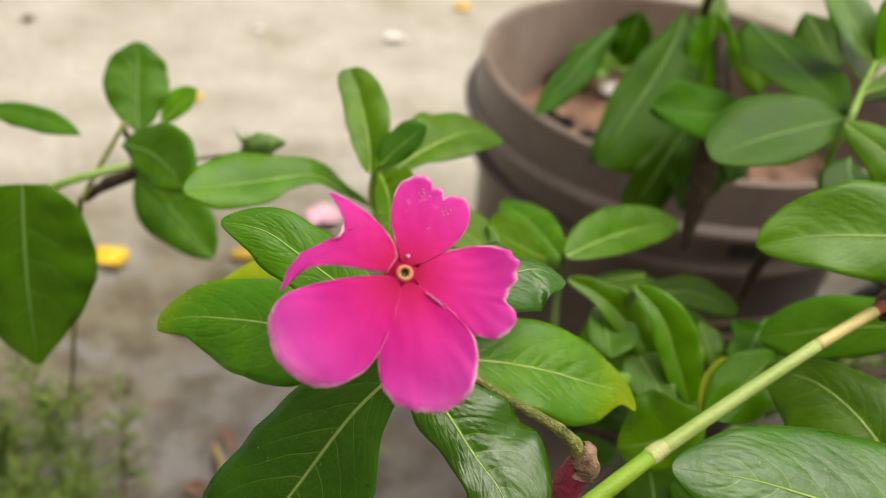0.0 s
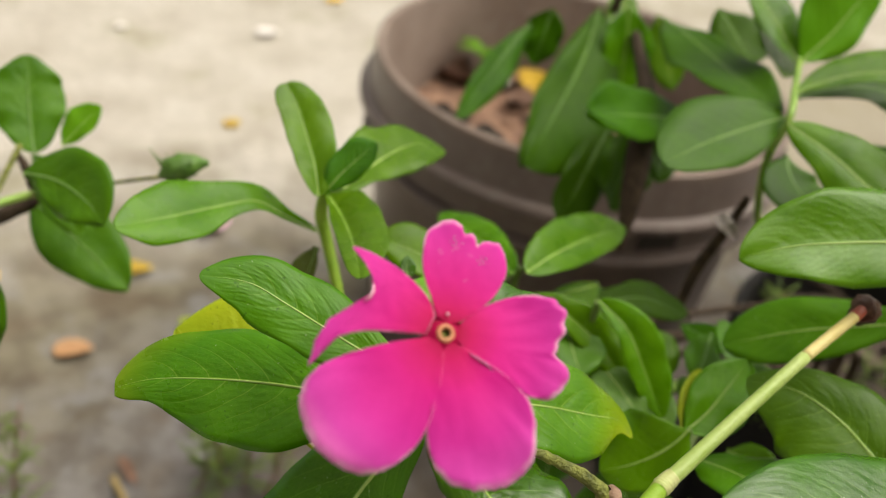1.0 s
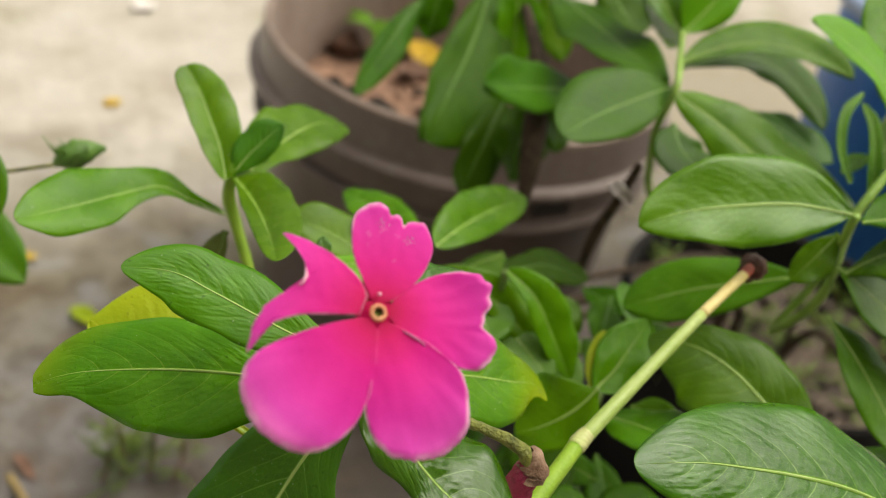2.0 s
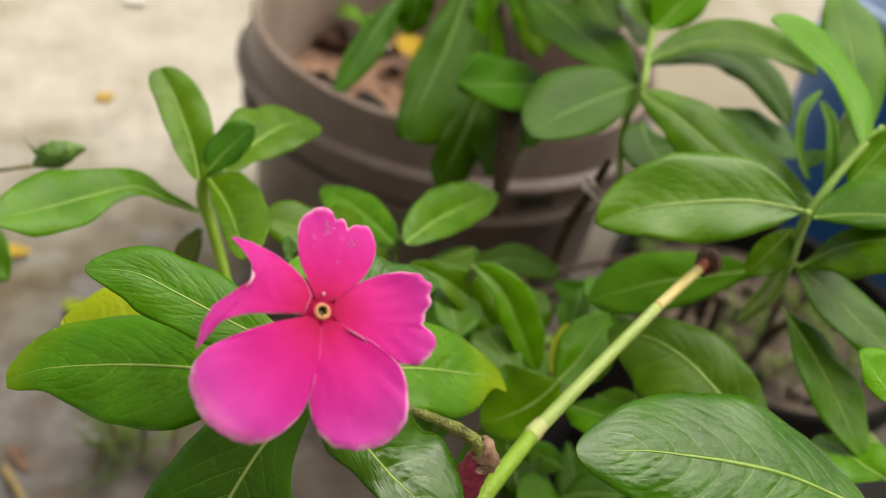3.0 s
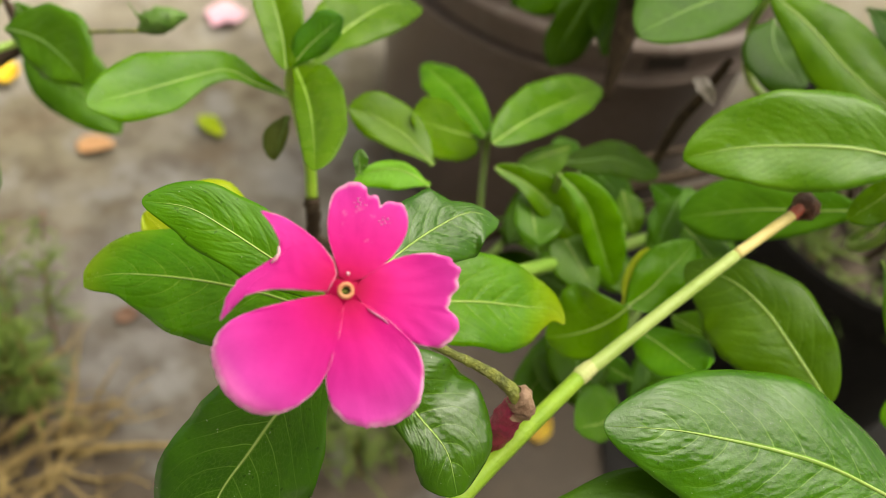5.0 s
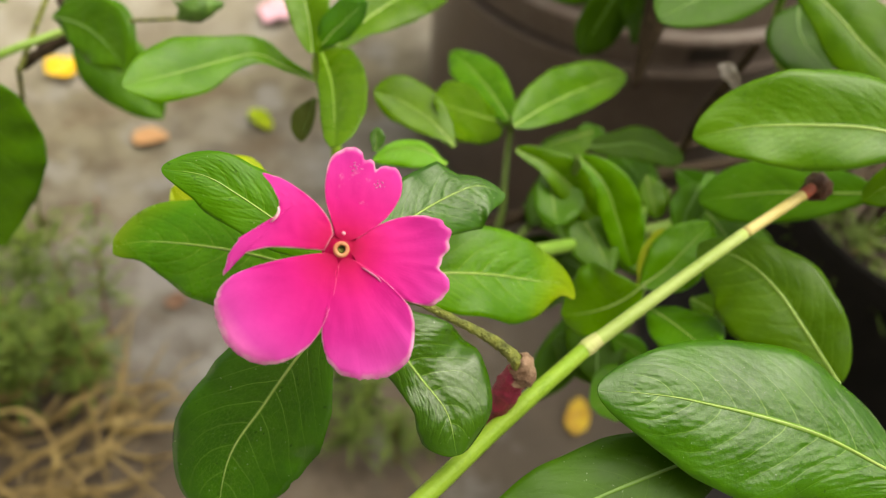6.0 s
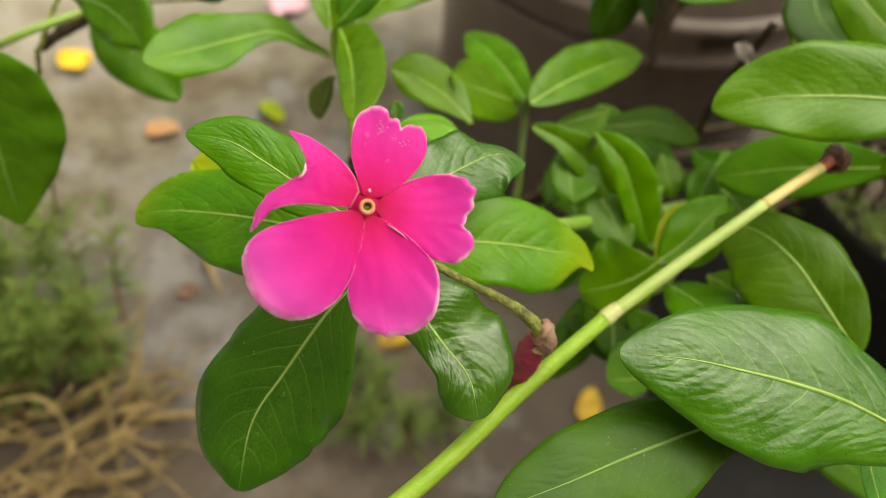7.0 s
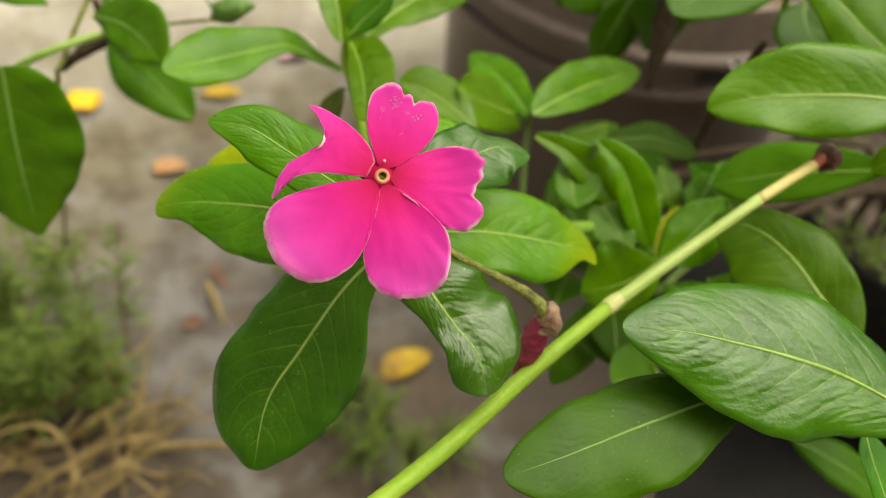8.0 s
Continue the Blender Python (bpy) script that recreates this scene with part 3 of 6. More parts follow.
def blade(parent, spine, form, side, mat=None, label="", lift=(14, 14), roll=20, ripple=6, droop=0.0):
    """A leaf along a bent midrib. form: how far along (0 to 1) and its half-widths there (mm), left and right as seen from above towards the tip;
    lift: degrees by which each half rises from the midrib, roll: degrees by which it bends over again to the margin, ripple: unrest of the margin, droop: how far the tip hangs."""
    mat = mat or LEAF
    LEAF_COUNT[0] += 1
    seed = LEAF_COUNT[0] * 7.31
    nu, nv = 16, 40
    line = spline([local(parent, p) for p in spine], 12)
    run = [0.0]
    for a, b in zip(line, line[1:]):
        run.append(run[-1] + (b - a).length)
    s0 = Vector(side)
    width = 0.001 * max(l + r for _, l, r in form)
    outline = [shaped([f[0] for f in form], [f[k] ** 2 for f in form]) for k in (1, 2)]
    bm = bmesh.new()
    uv = bm.loops.layers.uv.new("UVMap")
    upper, lower, coords, ridge = [], [], {}, []

    def along(pts, marks, v):
        k = 0
        while k < len(marks) - 2 and marks[k + 1] < v:
            k += 1
        f = (v - marks[k]) / max(1e-9, marks[k + 1] - marks[k])
        return pts[k].lerp(pts[k + 1], min(1.0, max(0.0, f))), (pts[k + 1] - pts[k]).normalized()

    marks = [x / run[-1] for x in run]
    for i in range(nv + 1):
        v = 0.5 - 0.5 * math.cos(math.pi * i / nv)
        c, _ = along(line, marks, v)
        d = (along(line, marks, min(1.0, v + 0.05))[0] - along(line, marks, max(0.0, v - 0.05))[0]).normalized()
        reach = [math.sqrt(max(0.0, o(v))) for o in outline]
        left = (s0 - d * s0.dot(d)).normalized()
        nrm = d.cross(left).normalized()
        c = c - nrm * droop * width * max(0.0, v - 0.8) ** 2 * 4
        ru, rl = [], []
        for j in range(nu + 1):
            u = 2 * j / nu - 1
            k = 0 if u < 0 else 1
            half = max(0.001 * reach[k], 0.0003)
            half *= 1 + 0.05 * noise.noise(Vector((seed, v * 5.0, k * 3.0))) + 0.025 * noise.noise(Vector((seed + 9, v * 14, k * 5.0)))
            # the cross-section is an arc that leaves the midrib at the lift and turns down by the roll
            x = h = total = 0.0
            n = 8
            for q in range(n):
                t = (q + 0.5) / n
                wob = ripple * t * (math.sin(v * 13 + seed + k * 2.1) + 0.7 * math.sin(v * 29 + seed * 2 + k))
                a = radians(lift[k] * (1.1 - 0.5 * v) - roll * t + wob)
                total += math.cos(a) / n
                if t < abs(u):
                    x += math.cos(a) / n
                    h += math.sin(a) / n
            x, h = half * abs(u), half * h / max(total, 0.2)
            h += 0.05 * half * noise.noise(Vector((u * 2.2 + seed, v * 5.5, seed))) * abs(u)
            p = c + left * (x if u < 0 else -x) + nrm * h
            ru.append(bm.verts.new(p))
            rl.append(bm.verts.new(p - nrm * 0.00035 * (1 - 0.7 * abs(u))))
            coords[ru[-1]] = coords[rl[-1]] = ((u + 1) / 2, v)
        upper.append(ru[::-1])
        lower.append(rl[::-1])
        ridge.append((c, nrm))
    join_skins(bm, uv, upper, lower, coords)
    bmesh.ops.recalc_face_normals(bm, faces=bm.faces)
    made = part("leaf", bm, mat, parent, label)
    midrib(made, ridge[:-3], width, mat)
    return made


def lathe(bm, profile, segs=72, close=False):
    rings = []
    for r, z in profile:
        rings.append([bm.verts.new((r * math.cos(j / segs * math.tau), r * math.sin(j / segs * math.tau), z)) for j in range(segs)])
    for a, b in zip(rings, rings[1:]):
        for j in range(segs):
            bm.faces.new((a[j], a[(j + 1) % segs], b[(j + 1) % segs], b[j]))
    if close:
        bm.faces.new(rings[-1])
    return rings


# ---- ground ----
bm = bmesh.new()
edges_x = [-60, -8, -2, -1] + [-0.8 + 0.05 * i for i in range(49)] + [2, 3, 8, 60]
edges_y = [-60, -8, -2, -1, -0.5] + [-0.2 + 0.05 * i for i in range(49)] + [2.6, 4, 10, 60]
grid = []
for y in edges_y:
    row = []
    for x in edges_x:
        h = 0.004 * noise.noise(Vector((x * 5, y * 5, 1.7))) if abs(x) < 3 and abs(y) < 3 else 0.0
        row.append(bm.verts.new((x, y, h - 0.003)))
    grid.append(row)
for r0, r1 in zip(grid, grid[1:]):
    for j in range(len(r0) - 1):
        bm.faces.new((r0[j], r0[j + 1], r1[j + 1], r1[j]))
tagged(part("ground", bm, GROUND, None), "worn pale concrete yard with stains, moss and painted-in shade between the pots", "ground", kind="structure")


# ---- unseen wall added behind the camera to cut fill light ----
def wall(name, x0, x1, y0, y1, h, label):
    bm = bmesh.new()
    bmesh.ops.create_cube(bm, size=1.0)
    bm.transform(Matrix.Translation(((x0 + x1) / 2, (y0 + y1) / 2, h / 2 - 0.02)) @ Matrix.Diagonal((x1 - x0, y1 - y0, h, 1)))
    tagged(part(name, bm, PLASTER, None, smooth=False), label, "wall", kind="structure")


wall("added_wall_south", -4.0, 4.0, -1.45, -1.30, 2.7, "plain weathered plaster wall, unseen, added to cut light from behind")


# ---- pots ----
POT = Vector((0.2006, 0.5369, 0.0))
pot = thing("flower_pot", POT, "large grey-brown plastic flower pot with a stepped rim", "pot")
bm = bmesh.new()
lathe(bm, [(0.0, 0.004), (0.138, 0.004), (0.142, 0.0), (0.146, 0.004), (0.1565, 0.192), (0.1585, 0.1955)], 96)
part("body", bm, POT_BROWN, pot, crease=28)
bm = bmesh.new()
lathe(bm, [(0.1585, 0.1955), (0.1680, 0.1990), (0.1692, 0.2005), (0.1692, 0.2045), (0.1680, 0.2060), (0.1622, 0.2070), (0.1618, 0.2310), (0.1632, 0.2310)], 96)
part("lower_band", bm, POT_BROWN, pot, crease=28)
bm = bmesh.new()
lathe(bm, [(0.1632, 0.2310), (0.1735, 0.2316), (0.1752, 0.2330), (0.1752, 0.2370), (0.1735, 0.2390), (0.1680, 0.2405), (0.1655, 0.2690)], 96)
part("rim", bm, POT_BROWN, pot, crease=28)
bm = bmesh.new()
lathe(bm, [(0.1655, 0.2690), (0.1655, 0.2725), (0.1630, 0.2738), (0.1590, 0.2725), (0.1572, 0.2690), (0.1460, 0.150), (0.1400, 0.100)], 96)
part("inner_wall", bm, POT_LIT, pot, "lip and inside wall, their lit look painted lighter", crease=28)


def recess(ang, z0, z1, half, r, depth):
    """A handle slot with a raised frame in the band of the pot; its inner shade is painted dark."""
    bm = bmesh.new()
    c, s = math.cos(ang), math.sin(ang)
    out, tan = Vector((c, s, 0)), Vector((-s, c, 0))
    for (a0, a1, b0, b1, r0, r1) in ((-half, half, z0, z1, r - depth, r + 0.0012),):
        vs = [bm.verts.new(out * rr + tan * a + Vector((0, 0, b))) for rr in (r0, r1) for a, b in ((a0, b0), (a1, b0), (a1, b1), (a0, b1))]
        for f in ((3, 2, 1, 0), (4, 5, 6, 7), (0, 1, 5, 4), (1, 2, 6, 5), (2, 3, 7, 6), (3, 0, 4, 7)):
            bm.faces.new([vs[k] for k in f])
    return bm


part("handle_slot", recess(radians(-80), 0.2115, 0.2290, 0.0150, 0.1622, 0.004), POT_HOLE, pot, "handle slot, its inner shade painted dark", False)

soil = thing("potting_soil", POT + Vector((0, 0, 0.178)), "dry red-brown potting soil with litter", "soil")
bm = bmesh.new()
rings = []
for i in range(1, 15):
    r = 0.1492 * i / 14
    rings.append([bm.verts.new((r * math.cos(a), r * math.sin(a), 0.016 + 0.010 * noise.noise(Vector((r * math.cos(a) * 28, r * math.sin(a) * 28, 3))) * (1 if i < 13 else 0.3)) ) for a in [j / 48 * math.tau for j in range(48)]])
cv = bm.verts.new((0, 0, 0.018))
for j in range(48):
    bm.faces.new((cv, rings[0][j], rings[0][(j + 1) % 48]))
for a, b in zip(rings, rings[1:]):
    for j in range(48):
        bm.faces.new((a[j], b[j], b[(j + 1) % 48], a[(j + 1) % 48]))
part("soil_surface", bm, SOIL, soil)

BLACK = Vector((0.378, 0.286, 0.0))
bpot = thing("grow_pot", BLACK, "black plastic grow pot half hidden by leaves", "pot")
bm = bmesh.new()
lathe(bm, [(0.0, 0.003), (0.090, 0.0), (0.106, 0.176)], 72)
part("body", bm, POT_BLACK, bpot, crease=28)
bm = bmesh.new()
lathe(bm, [(0.106, 0.176), (0.111, 0.178), (0.112, 0.198), (0.110, 0.201), (0.1065, 0.198), (0.1020, 0.120)], 72)
part("rim", bm, POT_BLACK, bpot, crease=28)
bsoil = thing("garden_soil", BLACK + Vector((0, 0, 0.160)), "grey-brown crumbly soil with litter in the grow pot", "soil")
bm = bmesh.new()
rings = []
for i in range(1, 13):
    r = 0.1045 * i / 12
    rings.append([bm.verts.new((r * math.cos(a), r * math.sin(a), 0.008 + 0.012 * noise.noise(Vector((r * math.cos(a) * 40, r * math.sin(a) * 40, 9))) * (1 if i < 11 else 0.2))) for a in [j / 40 * math.tau for j in range(40)]])
cv = bm.verts.new((0, 0, 0.01))
for j in range(40):
    bm.faces.new((cv, rings[0][j], rings[0][(j + 1) % 40]))
for a, b in zip(rings, rings[1:]):
    for j in range(40):
        bm.faces.new((a[j], b[j], b[(j + 1) % 40], a[(j + 1) % 40]))
part("soil_surface", bm, SOIL_GREY, bsoil)

# black sheet added in place of shaded ground under the grow pot
sheet = thing("shade_sheet", (0.42, 0.15, 0.0), "black sheet standing in for the shaded ground under the grow pot", "plastic sheet")
bm = bmesh.new()
top, under = [], []
for i in range(41):
    f = i / 40
    y = -0.16 + 0.58 * f
    left = 0.195 + 0.16 * (y - 0.1) + 0.012 * noise.noise(Vector((0, y * 9, 2)))
    right = 0.60 + 0.02 * noise.noise(Vector((1, y * 7, 2)))
    a, c = [], []
    for j in range(33):
        x = left + (right - left) * j / 32
        z = 0.0035 + 0.004 * max(0, noise.noise(Vector((x * 16, y * 9, 5)))) + 0.003 * max(0, noise.noise(Vector((x * 40, y * 25, 1))))
        a.append(bm.verts.new(local(sheet, (x, y + 0.01 * noise.noise(Vector((x * 8, f, 4))), z))))
        c.append(bm.verts.new(a[-1].co - Vector((0, 0, 0.0006))))
    top.append(a)
    under.append(c)
for i in range(40):
    for j in range(32):
        bm.faces.new((top[i][j], top[i][j + 1], top[i + 1][j + 1], top[i + 1][j]))
        bm.faces.new((under[i][j], under[i + 1][j], under[i + 1][j + 1], under[i][j + 1]))
part("shade_film", bm, SHADE_SHEET, sheet)


BLUE = Vector((0.735, 0.565, 0.0))
bucket = thing("bucket", BLUE, "blue plastic bucket with a paler rolled rim", "bucket")
bm = bmesh.new()
lathe(bm, [(0.0, 0.004), (0.105, 0.0), (0.110, 0.004), (0.138, 0.300), (0.140, 0.304)], 72)
part("body", bm, POT_BLUE, bucket)
bm = bmesh.new()
lathe(bm, [(0.140, 0.304), (0.148, 0.306), (0.150, 0.314), (0.146, 0.320), (0.139, 0.320), (0.134, 0.314), (0.108, 0.02)], 72)
part("rim", bm, POT_LILAC, bucket, "pale blue rolled rim")

# ---- flowering periwinkle shoot ----
C0 = Vector((0.0019, 0.0143, 0.4290))
rosette = thing("periwinkle_plant", (0.290, 0.270, 0.172), "flowering periwinkle shoot with glossy green leaves and one pink flower", "plant", "periwinkle plants")
rooted(rosette, "stem", [(0.328, 0.266, 0.164), (0.316, 0.262, 0.226), (0.150, 0.150, 0.305), (0.065, 0.080, 0.365), (0.012, 0.030, 0.414), C0, C0 + Vector((0, -0.002, 0.006))], [0.0030, 0.0028, 0.0024, 0.0020, 0.0018], STEM_GREEN)
blade(rosette, [(0.0018, 0.0216, 0.4179), (-0.0163, 0.0307, 0.4149), (-0.0331, 0.0364, 0.4117), (-0.0503, 0.0401, 0.4080), (-0.0610, 0.0402, 0.4057)], [(0.00, 0.6, 0.6), (0.25, 9.6, 6.2), (0.45, 14.5, 10.5), (0.62, 13.3, 12.7), (0.76, 9.0, 11.8), (0.88, 5.0, 9.0), (0.96, 3.4, 5.3), (1.00, 1.9, 1.9)], (-0.19, -0.90, -0.40), mat=LEAF_TIPPED, label='green leaf with a yellow tip', lift=(8, 14), roll=28, droop=0.5)
blade(rosette, [(0.0019, 0.0172, 0.4315), (-0.0114, 0.0237, 0.4347), (-0.0240, 0.0305, 0.4383), (-0.0321, 0.0333, 0.4414), (-0.0415, 0.0338, 0.4423)], [(0.00, 0.5, 0.5), (0.20, 3.8, 4.1), (0.50, 7.1, 8.2), (0.70, 7.1, 7.3), (0.85, 5.4, 5.2), (0.95, 2.7, 2.7), (1.00, 0.1, 0.1)], (-0.41, -0.77, -0.48), mat=LEAF_SOFT, lift=(12, 12), roll=24)
blade(rosette, [(0.0019, 0.0112, 0.4274), (-0.0079, 0.0052, 0.4170), (-0.0175, -0.0031, 0.4032), (-0.0250, -0.0106, 0.3917), (-0.0276, -0.0220, 0.3785)], [(0.00, 0.5, 0.5), (0.20, 7.1, 11.4), (0.40, 14.4, 14.2), (0.60, 17.4, 15.3), (0.78, 15.8, 13.4), (0.90, 10.4, 9.5), (0.96, 5.5, 5.2), (1.00, 1.1, 1.1)], (0.89, -0.37, -0.28), mat=LEAF_DEEP, lift=(10, 12), roll=24)
blade(rosette, [(0.0039, 0.0125, 0.4261), (0.0127, 0.0051, 0.4189), (0.0188, -0.0000, 0.4135), (0.0249, -0.0062, 0.4099), (0.0276, -0.0140, 0.4045)], [(0.00, 0.5, 0.5), (0.25, 8.7, 7.1), (0.45, 13.9, 5.7), (0.62, 14.7, 6.0), (0.78, 11.7, 7.9), (0.90, 7.4, 7.1), (1.00, 1.4, 1.4)], (0.81, 0.53, 0.25), mat=LEAF_DEEP, lift=(6, 24), roll=34, ripple=12)
blade(rosette, [(0.0018, 0.0216, 0.4179), (0.0190, 0.0312, 0.4120), (0.0353, 0.0373, 0.4056), (0.0501, 0.0407, 0.3993), (0.0588, 0.0433, 0.3950), (0.0636, 0.0420, 0.3905)], [(0.00, 0.7, 0.7), (0.30, 11.5, 8.2), (0.50, 13.1, 11.8), (0.65, 12.8, 12.8), (0.76, 11.0, 10.6), (0.85, 8.6, 6.2), (0.93, 5.2, 3.0), (1.00, 0.5, 0.5)], (-0.11, 0.92, 0.37), mat=LEAF_TIPPED, label='green leaf with a drooping yellow tip', lift=(20, 12), roll=26)
blade(rosette, [(0.0019, 0.0172, 0.4315), (0.0128, 0.0304, 0.4323), (0.0238, 0.0412, 0.4309), (0.0315, 0.0464, 0.4296), (0.0385, 0.0464, 0.4263)], [(0.00, 0.6, 0.6), (0.30, 6.6, 4.9), (0.50, 9.2, 7.8), (0.68, 9.2, 10.1), (0.76, 4.3, 10.7), (0.88, 2.3, 8.7), (0.96, 1.4, 4.3), (1.00, 0.4, 0.4)], (-0.51, 0.72, 0.47), mat=LEAF_DEEP, lift=(4, 14), roll=20, ripple=12)
leaf(rosette, (-0.0101, 0.0364, 0.3841), (-0.0307, 0.0526, 0.3905), (-0.0513, 0.0688, 0.3970), (0.0220, 0.0074), (-0.65, -0.68, -0.34), mat=LEAF_YELLOW, label='yellow-green ageing leaf', pk=0.74, taper=3.0)

FLOWER = Vector((0.0, 0.0, 0.46))
FN = Vector((0.084, -0.560, 0.824)).normalized()
FX = (Vector((1, 0, 0)) - FN * FN.x).normalized()
FY = FN.cross(FX)
flower = new("flower")
flower.parent = rosette
flower.location = local(rosette, FLOWER)
flower["label"] = "bright pink five-petalled flower with nibbled petals"


def petal_height(q, mid, lift, curl, bend):
    """Height (mm) of a petal over the flower's plane at q (mm); bend: the way (degrees) past which it hangs down, from how far out (mm), how strongly."""
    r, across = q.length, q.cross(mid).z
    past = max(0.0, q.x * math.cos(radians(bend[0])) + q.y * math.sin(radians(bend[0])) - bend[1])
    h = lift * r * 0.05 + curl * (r / 25) ** 2 * 3.0 - 0.014 * across * across * (r / 20)
    return h - bend[2] * past * past + 0.6 * noise.noise(Vector((q.x * 0.12, q.y * 0.12, lift * 5 + 2))) * (r / 12)


def petal(outline, lift, curl, label="", scars=(), core=None, bend=(0, 99, 0)):
    """A petal from its rim as turns (degrees) and reaches (mm) about the throat; lift tilts it, curl rolls the rim back; core: a point that sees the whole rim of a torn petal."""
    pts = spline([(r * math.cos(radians(a)), r * math.sin(radians(a)), 0) for a, r in outline], 5)
    n, rows = len(pts), 14
    inner = sum(pts, Vector()) / n
    foot = Vector((core[1] * math.cos(radians(core[0])), core[1] * math.sin(radians(core[0])), 0)) if core else inner.normalized() * 1.5
    last = n if core else n - 1
    bm = bmesh.new()
    uv = bm.loops.layers.uv.new("UVMap")
    uv2 = bm.loops.layers.uv.new("rim")
    co, rimco, up, lo = {}, {}, [], []
    mid = inner.normalized()
    for i in range(rows + 1):
        f = 0.0 + i / rows
        ru, rl = [], []
        for j, p in enumerate(pts):
            q = foot.lerp(p * (1 + 0.022 * noise.noise(p * 0.55) + 0.012 * noise.noise(p * 1.5)), f)
            r = q.length
            h = petal_height(q, mid, lift, curl, bend) + 0.25 * noise.noise(Vector((q.x * 0.5, q.y * 0.5, 8))) * f + 0.5 * f ** 8 * noise.noise(Vector((p.x * 0.35, p.y * 0.35, 3)))
            w = (FX * q.x + FY * q.y + FN * h) * 0.001
            ru.append(bm.verts.new(w))
            rl.append(bm.verts.new(w - FN * 0.00025))
            co[ru[-1]] = co[rl[-1]] = (math.atan2(q.cross(mid).z, q.dot(mid)) / 1.5 + 0.5, r / 26)
            rimco[ru[-1]] = rimco[rl[-1]] = (f, 0.5)
        up.append(ru)
        lo.append(rl)
    for i in range(rows):
        for j in range(last):
            k = (j + 1) % n
            bm.faces.new((up[i][j], up[i + 1][j], up[i + 1][k], up[i][k]))
            bm.faces.new((lo[i][j], lo[i][k], lo[i + 1][k], lo[i + 1][j]))
    for j in range(last):
        k = (j + 1) % n
        bm.faces.new((up[rows][j], lo[rows][j], lo[rows][k], up[rows][k]))
    bmesh.ops.recalc_face_normals(bm, faces=bm.faces)
    for f in bm.faces:
        for lp in f.loops:
            lp[uv].uv = co[lp.vert]
            lp[uv2].uv = rimco[lp.vert]
    ob = part("petal", bm, PETAL, flower, label)
    for a, r, size in scars:
        c = Vector((r * math.cos(radians(a)), r * math.sin(radians(a)), 0))
        bm = bmesh.new()
        for k in range(8):
            t = k * 2.4
            o = c + Vector((math.cos(t), math.sin(t) * 0.6, 0)) * size * math.sqrt(k / 8)
            s = 0.10 + 0.16 * abs(math.sin(k * 3.7 + a))
            rim = []
            for j in range(6):
                q = o + Vector((math.cos(j * 1.047 + k), math.sin(j * 1.047 + k) * 0.7, 0)) * s * (1 + 0.5 * math.sin(j * 2.3 + k))
                h = petal_height(q, mid, lift, curl, bend) + 0.25 * noise.noise(Vector((q.x * 0.5, q.y * 0.5, 8))) * 0.8
                rim.append(bm.verts.new((FX * q.x + FY * q.y + FN * (h + 0.10)) * 0.001))
            rim_low = [bm.verts.new(v.co - FN * 0.0002) for v in rim]
            bm.faces.new(rim)
            for j in range(6):
                bm.faces.new((rim[j], rim_low[j], rim_low[(j + 1) % 6], rim[(j + 1) % 6]))
        bmesh.ops.recalc_face_normals(bm, faces=bm.faces)
        part("scar", bm, PETAL_SCAR, ob, "pale nibbled scar")
    return ob


petal([(118, 3.0), (112, 6), (110, 10.4), (104, 14.9), (98, 17.9), (89, 19.4), (82, 18.9), (79, 17.5), (74, 17.8), (70, 16.6), (66, 18.0), (58, 18.6), (51, 17.2), (44, 14.3), (39, 10.8), (37, 7.7), (38, 3.8)], 0.6, -0.3, "pink petal with a notched, scarred rim", ((83, 15.8, 1.5), (63, 14.2, 1.4)))
petal([(120, 3.2), (115, 5.6), (120, 9.2), (127, 13.3), (133, 17.1), (139, 20.2), (140.5, 17.5), (145, 14.8), (155, 13.1), (166, 15.0), (177, 18.6), (188, 20.8), (196, 22.0), (190, 20.0), (186, 17.6), (182, 13.5), (182, 8.3), (188, 3.1)], 0.2, 0.2, "pink petal torn into two points", core=(140, 12))
petal([(38, 3.5), (37, 8.6), (30, 14.3), (22, 18.6), (14, 20.5), (6, 20.4), (-3, 19.0), (-8, 19.0), (-12, 21.0), (-20, 21.5), (-28, 20.2), (-33, 17.3), (-36, 13.6), (-37, 9.2), (-38, 4.8)], -0.2, 0.0, "pink petal with a nibbled rim", bend=(45, 10, -0.045))
petal([(-36, 3.0), (-33, 5.1), (-32, 8.8), (-35, 13.6), (-38, 17.1), (-45, 20.5), (-54, 23.5), (-64, 25.2), (-73, 24.8), (-82, 23.8), (-90, 22.0), (-96, 19.1), (-100, 15.4), (-100, 11.3), (-101, 5.5), (-102, 3.0)], 0.3, -0.2, bend=(22, 1.5, -0.045))
petal([(-166, 3.0), (-168, 8.6), (-166, 15.4), (-163, 20.6), (-157, 24.0), (-150, 25.6), (-140, 26.6), (-131, 26.6), (-123, 26.0), (-116, 24.1), (-110, 21.5), (-104, 18.1), (-99.5, 13.7), (-96, 7.9), (-95, 3.0)], 0.4, -0.15)
